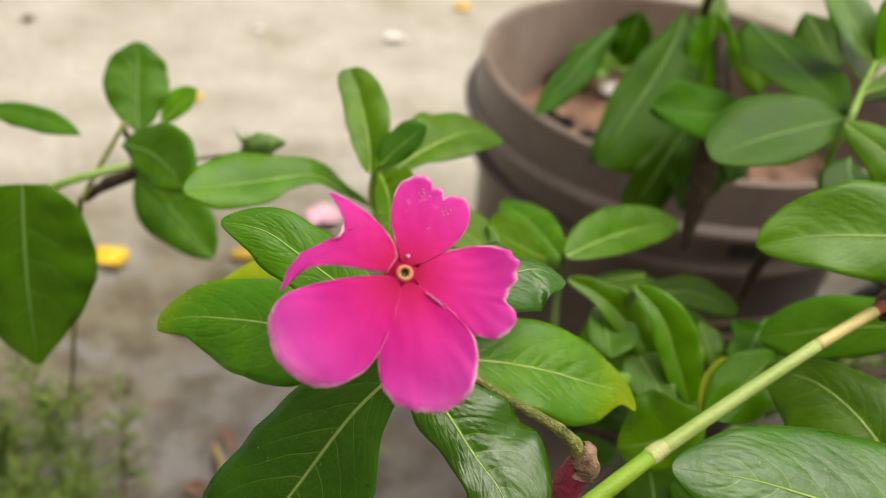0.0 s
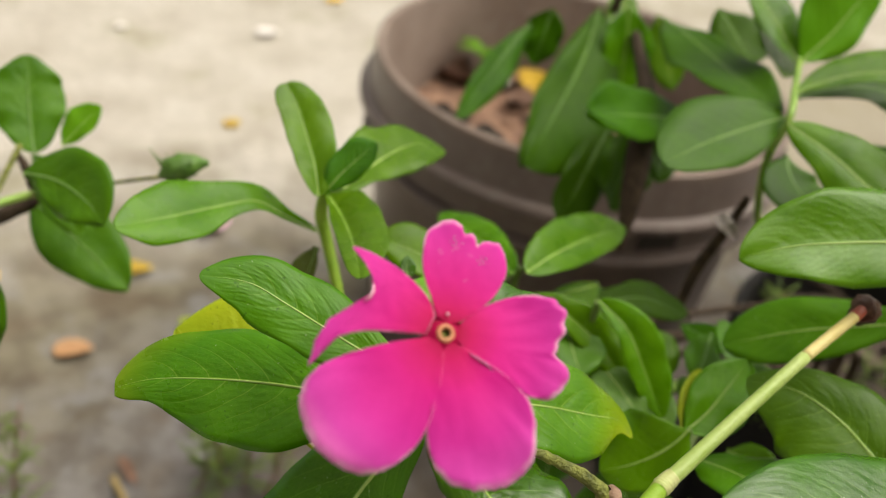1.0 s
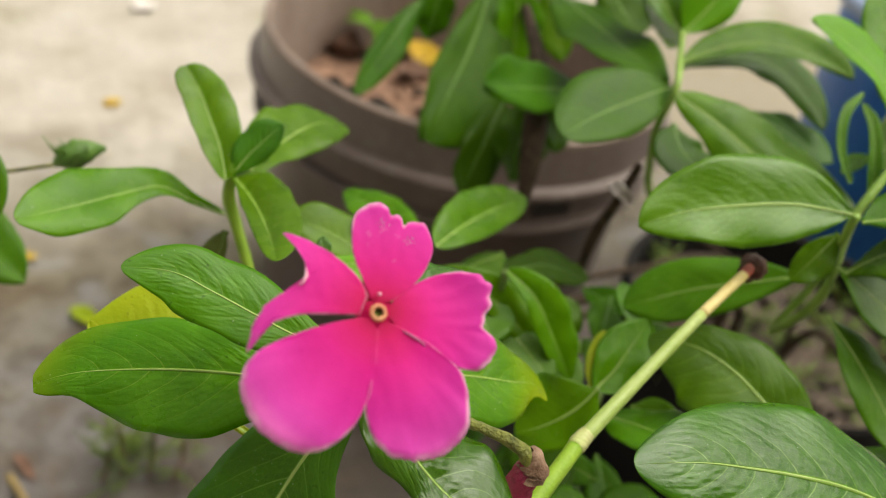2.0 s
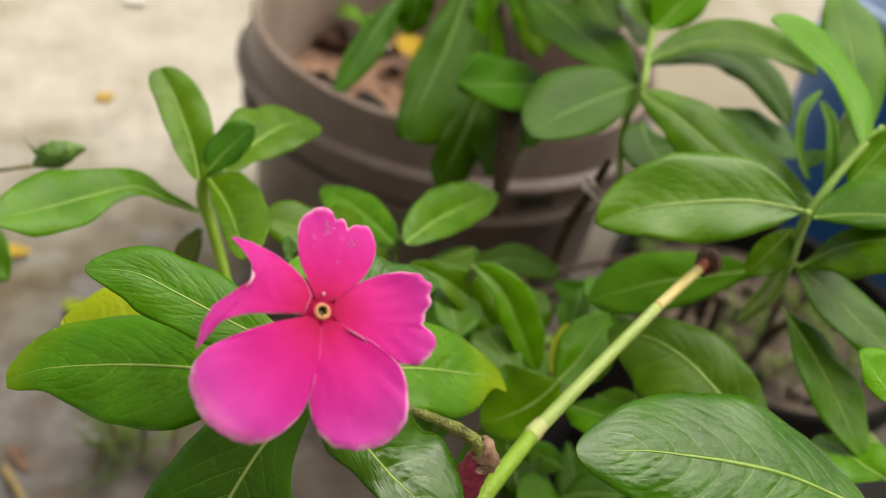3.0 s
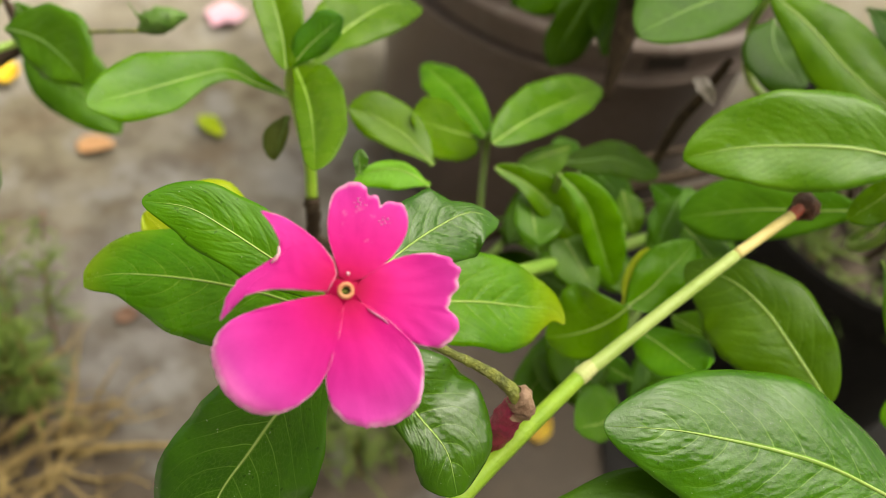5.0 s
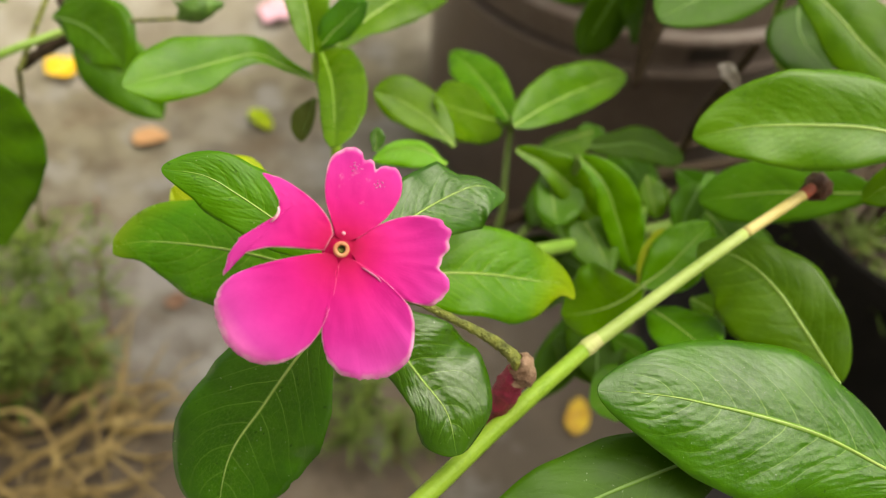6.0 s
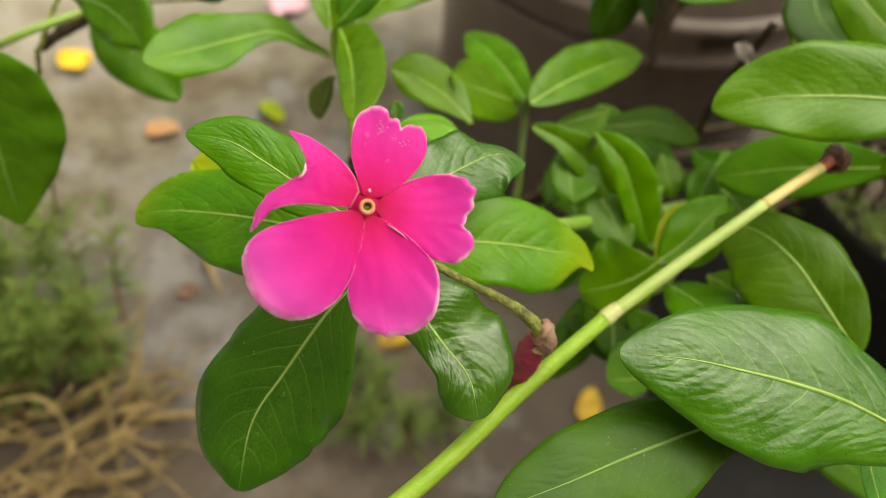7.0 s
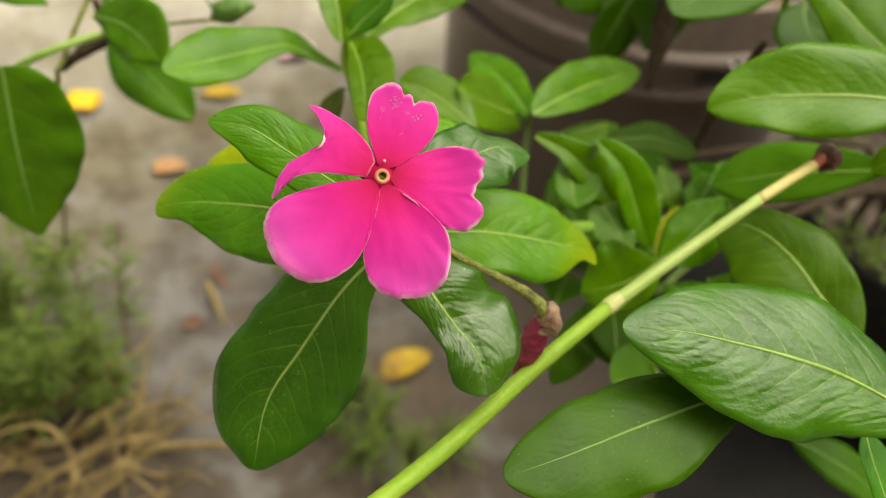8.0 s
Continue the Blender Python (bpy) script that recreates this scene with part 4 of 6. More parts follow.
# throat: rolled pale ring round a dark tube
bm = bmesh.new()
R3 = Matrix((FX, FY, FN)).transposed().to_4x4()
rings = lathe(bm, [(0.00155, 0.0002), (0.00140, 0.0005), (0.0011, 0.0006), (0.0009, 0.0005), (0.00072, 0.0002)], 28)
bm.transform(R3)
part("throat_ring", bm, THROAT_RING, flower, "pale yellow throat ring")
bm = bmesh.new()
lathe(bm, [(0.00072, 0.0003), (0.0007, 0.0000), (0.0006, -0.001), (0.0001, -0.0015)], 24, True)
bm.transform(R3)
part("throat", bm, THROAT_DARK, flower, "dark throat opening")
bm = bmesh.new()
uv = bm.loops.layers.uv.new("UVMap")
lathe(bm, [(0.0036, -0.0010), (0.0026, -0.0005), (0.0020, -0.0001), (0.0016, 0.0002), (0.0012, 0.0003)], 40)
for f in bm.faces:
    for lp in f.loops:
        lp[uv].uv = (0.5, lp.vert.co.xy.length / 0.026)
bm.transform(R3)
part("throat_collar", bm, PETAL, flower, "deep crimson collar")
bm = bmesh.new()
bmesh.ops.create_uvsphere(bm, u_segments=10, v_segments=7, radius=0.00034)
bm.transform(Matrix.Translation((FY * 0.0030 + FX * 0.0002) + FN * 0.0008))
part("throat_bump", bm, PETAL_PALE, flower, "pale pink bump above the throat")
bm = bmesh.new()
tube(bm, [(FX * math.cos(radians(a)) + FY * math.sin(radians(a))) * r * 0.001 + FN * h for a, r, h in ((149, 13.9, 0.0006), (153, 13.3, 0.0009), (158, 13.3, 0.0008), (162, 13.8, 0.0005))], [0.00015, 0.00028, 0.00026, 0.00015], 6)
part("torn_edge", bm, PETAL_PALE, flower, "whitish torn petal edge")
bm = bmesh.new()
tube(bm, [(FX * math.cos(radians(a)) + FY * math.sin(radians(a))) * r * 0.001 + FN * h for a, r, h in ((-38, 5.0, 0.0003), (-36, 6.5, 0.0004), (-35, 8.5, 0.0004), (-37, 10.5, 0.0001))], [0.00008, 0.00018, 0.00016, 0.00006], 6)
part("rolled_edge", bm, PETAL_SCAR, flower, "pale rolled petal edge")
stalk(flower, "corolla_tube", [FLOWER - FN * 0.0005, FLOWER - FN * 0.010, C0 * 0.5 + FLOWER * 0.5 - FN * 0.004, C0], [0.0026, 0.0013, 0.0013, 0.0014], STEM_OLIVE)

# withered flower on its own warty stalk
wilt = new("withered_flower")
wilt.parent = rosette
wilt.location = local(rosette, (0.041, 0.008, 0.411))
wilt["label"] = "withered crimson flower with a papery brown calyx"
stalk(wilt, "pedicel", [(0.010, 0.018, 0.424), (0.0240, 0.0165, 0.4160), (0.0345, 0.0125, 0.4135), (0.0405, 0.0085, 0.4120), (0.0420, 0.0075, 0.4090)], [0.0010, 0.0010, 0.0012, 0.0016, 0.0016], STEM_OLIVE, "warty olive stalk", 10, 0.35, 10)
bm = bmesh.new()
tube(bm, spline([local(wilt, p) for p in ((0.0428, 0.0078, 0.4085), (0.0415, 0.0065, 0.4030), (0.0398, 0.0048, 0.3960), (0.0376, 0.0022, 0.3880))], 5), [0.0022, 0.0033, 0.0034, 0.0029, 0.0006], 14, True, 0.22)
part("wilted_petals", bm, WILT_RED, wilt, "shrivelled crimson petals")
bm = bmesh.new()
tube(bm, spline([local(wilt, p) for p in ((0.0420, 0.0085, 0.4112), (0.0434, 0.0080, 0.4100), (0.0438, 0.0074, 0.4072), (0.0430, 0.0066, 0.4045))], 5), [0.0014, 0.0025, 0.0030, 0.0035], 12, False, 0.45)
part("calyx", bm, PAPERY, wilt, "papery brown calyx")

# ---- upright twig ----
twig = thing("periwinkle_twig", (0.280, 0.290, 0.172), "upright periwinkle twig with curled young leaves", "plant", "periwinkle plants")
stalk(twig, "stem", [(0.318, 0.286, 0.164), (0.306, 0.282, 0.226), (0.135, 0.180, 0.300), (0.050, 0.130, 0.315), (0.000, 0.107, 0.338), (-0.0060, 0.1050, 0.3560), (-0.0068, 0.1075, 0.3630)], [0.0028, 0.0028, 0.0026, 0.0024], STEM_WOODY, "dark woody stem", 12, 0.55)
stalk(twig, "shoot", [(-0.0068, 0.1075, 0.3630), (-0.0082, 0.1145, 0.3728), (-0.0125, 0.1250, 0.3850), (-0.0150, 0.1290, 0.3930), (-0.0145, 0.1285, 0.4040)], [0.0019, 0.0018, 0.0019, 0.0021, 0.0014], CANE_GREEN)
blade(twig, [(-0.0164, 0.1254, 0.4018), (-0.0182, 0.1341, 0.4081), (-0.0212, 0.1424, 0.4135), (-0.0240, 0.1491, 0.4186), (-0.0281, 0.1561, 0.4235)], [(0.00, 1.1, 1.1), (0.30, 5.9, 7.5), (0.55, 6.3, 9.0), (0.80, 6.1, 7.5), (0.94, 4.7, 5.0), (1.00, 2.1, 2.1)], (-0.95, -0.22, -0.20), mat=LEAF_PALE, lift=(46, 24), roll=26, ripple=6)
blade(twig, [(-0.0110, 0.1295, 0.3993), (-0.0023, 0.1434, 0.4002), (0.0080, 0.1565, 0.4007), (0.0179, 0.1668, 0.3994), (0.0288, 0.1713, 0.3949)], [(0.00, 1.0, 1.0), (0.25, 10.0, 5.2), (0.50, 12.4, 9.6), (0.70, 9.6, 10.8), (0.85, 4.8, 8.8), (0.95, 2.4, 4.4), (1.00, 0.6, 0.6)], (-0.64, 0.65, 0.42), mat=LEAF_PALE, lift=(24, 34), roll=34, ripple=9)
leaf(twig, (-0.0146, 0.1266, 0.4024), (-0.0069, 0.1307, 0.4112), (0.0004, 0.1326, 0.4175), (0.0068, 0.0051), (0.63, -0.70, -0.35), pk=0.62)
blade(twig, [(-0.0137, 0.1271, 0.4017), (-0.0096, 0.1105, 0.4047), (-0.0074, 0.0935, 0.4080), (-0.0062, 0.0751, 0.4108)], [(0.00, 4.9, 0.7), (0.15, 9.6, 2.0), (0.40, 11.2, 4.0), (0.70, 9.9, 4.0), (0.90, 5.9, 3.0), (1.00, 1.0, 1.0)], (0.95, 0.18, 0.24), mat=LEAF_PALE, lift=(24, 44), roll=36, ripple=5)
blade(twig, [(-0.0156, 0.1336, 0.3830), (-0.0258, 0.1327, 0.3888), (-0.0352, 0.1315, 0.3947), (-0.0458, 0.1254, 0.3959), (-0.0591, 0.1146, 0.3985), (-0.0723, 0.1058, 0.4002)], [(0.00, 0.6, 0.6), (0.15, 1.7, 3.0), (0.30, 3.2, 5.6), (0.46, 4.5, 7.5), (0.70, 9.0, 11.3), (0.87, 7.9, 8.7), (0.96, 4.1, 4.5), (1.00, 0.8, 0.8)], (0.26, -0.83, -0.49), mat=LEAF_PALE, lift=(30, 20), roll=30, ripple=6)
leaf(twig, (-0.0158, 0.1237, 0.3840), (-0.0178, 0.1197, 0.3775), (-0.0199, 0.1158, 0.3710), (0.0056, 0.0022), (0.97, -0.09, -0.24), pk=0.53, mat=LEAF_DULL, label='dull brownish green leaf')
leaf(twig, (0.0270, 0.0842, 0.3969), (0.0164, 0.0874, 0.4000), (0.0048, 0.0819, 0.3991), (0.0027, 0.0065), (0.05, -0.89, -0.45), pk=0.44, mat=LEAF_YOUNG)
leaf(twig, (0.0055, 0.0735, 0.4117), (0.0055, 0.0761, 0.4138), (0.0056, 0.0788, 0.4160), (0.0018, 0.0024), (1.00, -0.01, -0.02), pk=0.54)

# ---- low sprig between the flower and the pot ----
sprig = thing("periwinkle_sprig", (0.280, 0.310, 0.172), "low periwinkle sprigs with soft green leaves", "plant", "periwinkle plants")
rooted(sprig, "stem", [(0.318, 0.306, 0.164), (0.306, 0.302, 0.226), (0.130, 0.205, 0.285), (0.060, 0.118, 0.320), (0.0543, 0.1180, 0.3432), (0.0550, 0.1360, 0.3600), (0.0540, 0.1320, 0.3740)], [0.0022, 0.0019, 0.0014, 0.0012], STEM_DULL)
rooted(sprig, "side_stem", [(0.328, 0.276, 0.164), (0.316, 0.272, 0.226), (0.150, 0.130, 0.310), (0.0950, 0.0620, 0.3560), (0.0905, 0.0600, 0.3735)], [0.0022, 0.0020, 0.0016, 0.0013], STEM_DULL)
rooted(sprig, "side_stem", [(0.323, 0.291, 0.164), (0.311, 0.287, 0.226), (0.135, 0.160, 0.310), (0.0800, 0.1130, 0.3600), (0.0740, 0.1080, 0.3800)], [0.0022, 0.0020, 0.0016, 0.0012], STEM_DULL)
blade(sprig, [(0.0519, 0.1188, 0.3821), (0.0647, 0.1307, 0.3819), (0.0791, 0.1425, 0.3805), (0.0975, 0.1564, 0.3772)], [(0.00, 0.9, 0.9), (0.20, 8.3, 6.5), (0.50, 10.9, 8.3), (0.75, 9.6, 7.0), (0.92, 5.7, 4.3), (1.00, 0.7, 0.7)], (-0.58, 0.74, 0.34), mat=LEAF_PALE, lift=(26, 22), roll=30)
blade(sprig, [(0.0548, 0.1389, 0.3654), (0.0489, 0.1547, 0.3642), (0.0424, 0.1704, 0.3615), (0.0343, 0.1856, 0.3582)], [(0.00, 0.9, 0.9), (0.20, 6.1, 6.1), (0.50, 8.9, 8.4), (0.75, 8.0, 7.0), (0.92, 4.2, 3.8), (1.00, 0.5, 0.5)], (-0.84, -0.42, -0.34), mat=LEAF_PALE, lift=(22, 26), roll=26)
leaf(sprig, (0.0552, 0.1461, 0.3581), (0.0404, 0.1342, 0.3719), (0.0241, 0.1230, 0.3875), (0.0108, 0.0120), (0.23, -0.87, -0.43), pk=0.64, mat=LEAF_PALE)
leaf(sprig, (0.0318, 0.1101, 0.3790), (0.0193, 0.1211, 0.3839), (0.0037, 0.1269, 0.3863), (0.0092, 0.0077), (-0.55, -0.75, -0.37), pk=0.67, mat=LEAF_PALE)
blade(sprig, [(0.0530, 0.1122, 0.3776), (0.0641, 0.1089, 0.3743), (0.0746, 0.1037, 0.3680), (0.0849, 0.0950, 0.3598)], [(0.00, 0.8, 0.6), (0.25, 5.0, 3.4), (0.55, 7.6, 5.5), (0.80, 6.3, 5.0), (0.94, 2.9, 2.5), (1.00, 0.2, 0.2)], (0.61, 0.64, 0.47), mat=LEAF_PALE, lift=(34, 34), roll=30)
blade(sprig, [(0.0736, 0.1061, 0.3822), (0.0828, 0.0999, 0.3761), (0.0889, 0.0914, 0.3664), (0.0951, 0.0817, 0.3555)], [(0.00, 1.2, 0.8), (0.20, 6.1, 3.3), (0.50, 9.0, 5.7), (0.75, 7.8, 5.3), (0.92, 4.1, 2.9), (1.00, 0.2, 0.2)], (0.86, 0.37, 0.36), mat=LEAF_PALE, lift=(32, 34), roll=30)
leaf(sprig, (0.0895, 0.0584, 0.3753), (0.0793, 0.0567, 0.3646), (0.0682, 0.0593, 0.3566), (0.0153, 0.0091), (0.33, -0.84, -0.42), pk=0.47, mat=LEAF_PALE)
leaf(sprig, (0.0907, 0.0614, 0.3716), (0.1017, 0.0685, 0.3775), (0.1119, 0.0782, 0.3850), (0.0091, 0.0097), (0.71, -0.63, -0.32), pk=0.48, mat=LEAF_PALE)
leaf(sprig, (0.0957, 0.0603, 0.3620), (0.1006, 0.0449, 0.3728), (0.1045, 0.0318, 0.3818), (0.0104, 0.0095), (-0.89, -0.42, -0.21), pk=0.65, mat=LEAF_SOFT)
blade(sprig, [(0.0851, 0.1383, 0.3556), (0.0958, 0.1401, 0.3556), (0.1078, 0.1427, 0.3550), (0.1248, 0.1386, 0.3516)], [(0.00, 1.0, 1.0), (0.30, 5.4, 5.4), (0.60, 6.9, 7.4), (0.85, 4.9, 5.9), (1.00, 0.5, 0.5)], (0.04, 0.90, 0.43), mat=LEAF_DARK, lift=(18, 18), roll=24)
leaf(sprig, (0.0906, 0.0628, 0.3707), (0.0944, 0.0703, 0.3759), (0.0982, 0.0777, 0.3812), (0.0038, 0.0051), (0.92, -0.35, -0.17), pk=0.54, mat=LEAF_YELLOW, label='yellow-green ageing leaf')
leaf(sprig, (0.0656, 0.1130, 0.3697), (0.0668, 0.1016, 0.3670), (0.0680, 0.0903, 0.3643), (0.0068, 0.0108), (0.99, 0.09, 0.05), pk=0.61, mat=LEAF_SOFT)
leaf(sprig, (0.0761, 0.1017, 0.3627), (0.0816, 0.0894, 0.3603), (0.0872, 0.0770, 0.3578), (0.0069, 0.0093), (-0.91, -0.37, -0.19), pk=0.49, mat=LEAF_SOFT)
leaf(sprig, (0.1078, 0.1281, 0.3530), (0.1105, 0.1215, 0.3480), (0.1132, 0.1148, 0.3430), (0.0049, 0.0066), (0.95, 0.28, 0.14), pk=0.45, mat=LEAF_SOFT)
leaf(sprig, (0.1005, 0.0486, 0.3235), (0.0904, 0.0432, 0.3298), (0.0803, 0.0379, 0.3361), (0.0134, 0.0061), (0.19, -0.88, -0.44), pk=0.44, mat=LEAF_SOFT)
leaf(sprig, (0.0857, 0.1372, 0.3648), (0.0747, 0.1298, 0.3669), (0.0637, 0.1223, 0.3689), (0.0034, 0.0082), (0.46, -0.79, -0.40), pk=0.53, mat=LEAF_SOFT)
leaf(sprig, (0.0943, 0.1240, 0.3596), (0.0876, 0.1105, 0.3597), (0.0808, 0.0969, 0.3598), (0.0062, 0.0063), (0.83, -0.42, -0.36), pk=0.52, mat=LEAF_SOFT)
leaf(sprig, (0.1283, 0.1243, 0.3548), (0.1229, 0.1144, 0.3518), (0.1175, 0.1046, 0.3487), (0.0075, 0.0076), (0.87, -0.37, -0.32), pk=0.51, mat=LEAF_DARK)
leaf(sprig, (0.1231, 0.1033, 0.3624), (0.1253, 0.0915, 0.3662), (0.1275, 0.0796, 0.3700), (0.0076, 0.0079), (0.95, 0.24, 0.21), pk=0.51, mat=LEAF_SOFT)
leaf(sprig, (0.1029, 0.1056, 0.3593), (0.0957, 0.0979, 0.3577), (0.0884, 0.0903, 0.3560), (0.0060, 0.0060), (0.69, -0.55, -0.48), pk=0.51, mat=LEAF_SOFT)
leaf(sprig, (0.1309, 0.0980, 0.3598), (0.1290, 0.1092, 0.3622), (0.1271, 0.1205, 0.3646), (0.0061, 0.0061), (-0.98, -0.14, -0.12), pk=0.49, mat=LEAF_SOFT)
leaf(sprig, (0.0915, 0.1023, 0.3537), (0.0956, 0.0921, 0.3527), (0.0997, 0.0818, 0.3516), (0.0068, 0.0069), (0.90, 0.33, 0.29), pk=0.51, mat=LEAF_SOFT)
leaf(sprig, (0.1218, 0.1353, 0.3492), (0.1282, 0.1270, 0.3504), (0.1346, 0.1188, 0.3517), (0.0057, 0.0058), (0.65, 0.58, 0.50), pk=0.51, mat=LEAF_DARK)
leaf(sprig, (0.0770, 0.1330, 0.3496), (0.0698, 0.1185, 0.3488), (0.0626, 0.1040, 0.3480), (0.0062, 0.0063), (0.85, -0.40, -0.35), pk=0.52, mat=LEAF_DARK)
leaf(sprig, (0.0936, 0.1469, 0.3454), (0.0910, 0.1532, 0.3468), (0.0884, 0.1595, 0.3482), (0.0060, 0.0060), (-0.91, -0.32, -0.27), pk=0.50, mat=LEAF_SOFT)
leaf(sprig, (0.1077, 0.0633, 0.3245), (0.0992, 0.0644, 0.3300), (0.0908, 0.0655, 0.3355), (0.0050, 0.0050), (-0.47, -0.67, -0.58), pk=0.51, mat=LEAF_SOFT)
leaf(sprig, (0.1166, 0.0742, 0.3493), (0.1218, 0.0678, 0.3519), (0.1270, 0.0615, 0.3544), (0.0056, 0.0057), (0.52, 0.65, 0.56), pk=0.51, mat=LEAF_SOFT)
leaf(sprig, (0.0983, 0.0942, 0.3217), (0.0914, 0.0815, 0.3226), (0.0845, 0.0688, 0.3234), (0.0066, 0.0068), (0.80, -0.46, -0.40), pk=0.51, mat=LEAF_DARK)

# older leaves low down in the shade of the sprigs
under = random.Random(11)
for k in range(18):
    b0 = Vector((under.uniform(0.075, 0.175), under.uniform(0.045, 0.165), under.uniform(0.285, 0.330)))
    a = under.uniform(0, math.tau)
    d = Vector((math.cos(a), math.sin(a), under.uniform(-0.5, 0.1))) * under.uniform(0.030, 0.045)
    w = under.uniform(0.008, 0.012)
    leaf(sprig, b0, b0 + d * 0.5 + Vector((0, 0, 0.004)), b0 + d, (w, w), (-math.sin(a), math.cos(a), 0), mat=LEAF_DARK if k % 3 else LEAF_SOFT, nu=8, nv=16)

# ---- plant with the long broken stem ----
cutplant = thing("periwinkle_bush", (0.315, 0.255, 0.172), "leafy periwinkle branch with broad glossy leaves", "plant", "periwinkle plants")
rooted(cutplant, "stem", [(0.353, 0.251, 0.164), (0.362, 0.235, 0.226), (0.290, 0.100, 0.280), (0.215, 0.015, 0.360), (0.160, -0.020, 0.400), (0.1275, -0.0150, 0.4100)], [0.0028, 0.0025, 0.0022, 0.0014], STEM_GREEN)
rooted(cutplant, "stem", [(0.368, 0.256, 0.164), (0.356, 0.252, 0.226), (0.215, 0.130, 0.330), (0.175, 0.085, 0.395), (0.1560, 0.0660, 0.4350)], [0.0018, 0.0016, 0.0014, 0.0012], STEM_GREEN)
blade(cutplant, [(0.1300, -0.0200, 0.4117), (0.1102, -0.0132, 0.4179), (0.0961, -0.0104, 0.4210), (0.0824, -0.0088, 0.4233), (0.0708, -0.0079, 0.4250), (0.0560, -0.0074, 0.4253)], [(0.00, 0.7, 0.7), (0.25, 13.7, 13.2), (0.45, 19.2, 17.6), (0.63, 17.3, 15.7), (0.80, 12.4, 11.5), (0.92, 6.9, 6.6), (0.97, 3.8, 3.8), (1.00, 0.5, 0.5)], (-0.22, -0.91, -0.35), lift=(9, 7), roll=26, ripple=5)
blade(cutplant, [(0.1384, 0.0218, 0.3840), (0.1290, 0.0358, 0.3903), (0.1220, 0.0466, 0.3940), (0.1136, 0.0560, 0.3948), (0.1027, 0.0626, 0.3917)], [(0.00, 0.9, 0.9), (0.25, 13.4, 11.0), (0.48, 17.9, 12.7), (0.68, 17.9, 9.3), (0.85, 13.4, 5.5), (0.95, 6.9, 3.1), (1.00, 0.5, 0.5)], (-0.66, -0.47, -0.58), mat=LEAF_SOFT, lift=(14, 12), roll=26)
blade(cutplant, [(0.0900, -0.0126, 0.4104), (0.0775, -0.0163, 0.4085), (0.0621, -0.0223, 0.4071), (0.0455, -0.0299, 0.4067), (0.0305, -0.0356, 0.4055)], [(0.00, 0.7, 0.7), (0.20, 9.6, 7.8), (0.45, 14.9, 11.5), (0.70, 13.0, 10.7), (0.87, 8.6, 7.6), (0.96, 4.4, 4.2), (1.00, 0.5, 0.5)], (0.37, -0.89, -0.27), mat=LEAF_MATT, lift=(10, 10), roll=24)
leaf(cutplant, (0.1542, 0.0656, 0.4358), (0.1216, 0.0729, 0.4334), (0.0918, 0.0725, 0.4260), (0.0154, 0.0125), (0.01, -0.80, -0.60), pk=0.45, mat=LEAF_LIGHT, fold=0.22)
leaf(cutplant, (0.1620, 0.0789, 0.4018), (0.1400, 0.0899, 0.3884), (0.1160, 0.0985, 0.3724), (0.0121, 0.0102), (-0.10, -0.89, -0.45), pk=0.63, mat=LEAF_SOFT)
leaf(cutplant, (0.1271, -0.0100, 0.3921), (0.1237, -0.0241, 0.3956), (0.1209, -0.0449, 0.4006), (0.0034, 0.0066), (0.97, -0.20, -0.10), pk=0.44)

cane = thing("broken_stem", (-0.150, -0.110, 0.0), "long pale green broken stem with a straw-coloured end", "stem")
stalk(cane, "lower_shaft", [(-0.150, -0.110, -0.003), (-0.120, -0.105, 0.180), (-0.075, -0.086, 0.335), (-0.035, -0.064, 0.380), (0.0124, -0.0262, 0.3890), (0.0400, 0.0005, 0.3925), (0.0650, 0.0238, 0.3950)], [0.0030, 0.0028, 0.0026, 0.0025, 0.0024, 0.0023, 0.0021], CANE_GREEN)
stalk(cane, "knot", [(0.0630, 0.0219, 0.3948), (0.0642, 0.0230, 0.3950), (0.0655, 0.0240, 0.3953), (0.0672, 0.0251, 0.3959)], [0.0022, 0.0024, 0.0023, 0.0021], KNOT_PALE, "pale swollen knot", 12, 0.12)
stalk(cane, "upper_shaft", [(0.0650, 0.0235, 0.3950), (0.0870, 0.0385, 0.4030), (0.1080, 0.0525, 0.4104)], [0.0020, 0.0018, 0.0017], CANE_PALE)
stalk(cane, "dry_end", [(0.1080, 0.0525, 0.4104), (0.1180, 0.0588, 0.4134), (0.1258, 0.0637, 0.4155)], [0.0016, 0.0016, 0.0016], STRAW_END, "straw-yellow dry end")
stalk(cane, "scar", [(0.1255, 0.0635, 0.4154), (0.1272, 0.0647, 0.4160), (0.1290, 0.0660, 0.4165)], [0.00165, 0.0017, 0.0014], NODE_RED, "red-brown scar")
stalk(cane, "withered_calyx", [(0.1282, 0.0655, 0.4165), (0.1302, 0.0668, 0.4160), (0.1310, 0.0672, 0.4135), (0.1308, 0.0670, 0.4100)], [0.0015, 0.0034, 0.0042, 0.0030, 0.0008], BUD_BROWN, "withered dark brown calyx", 12, 0.4, 6)

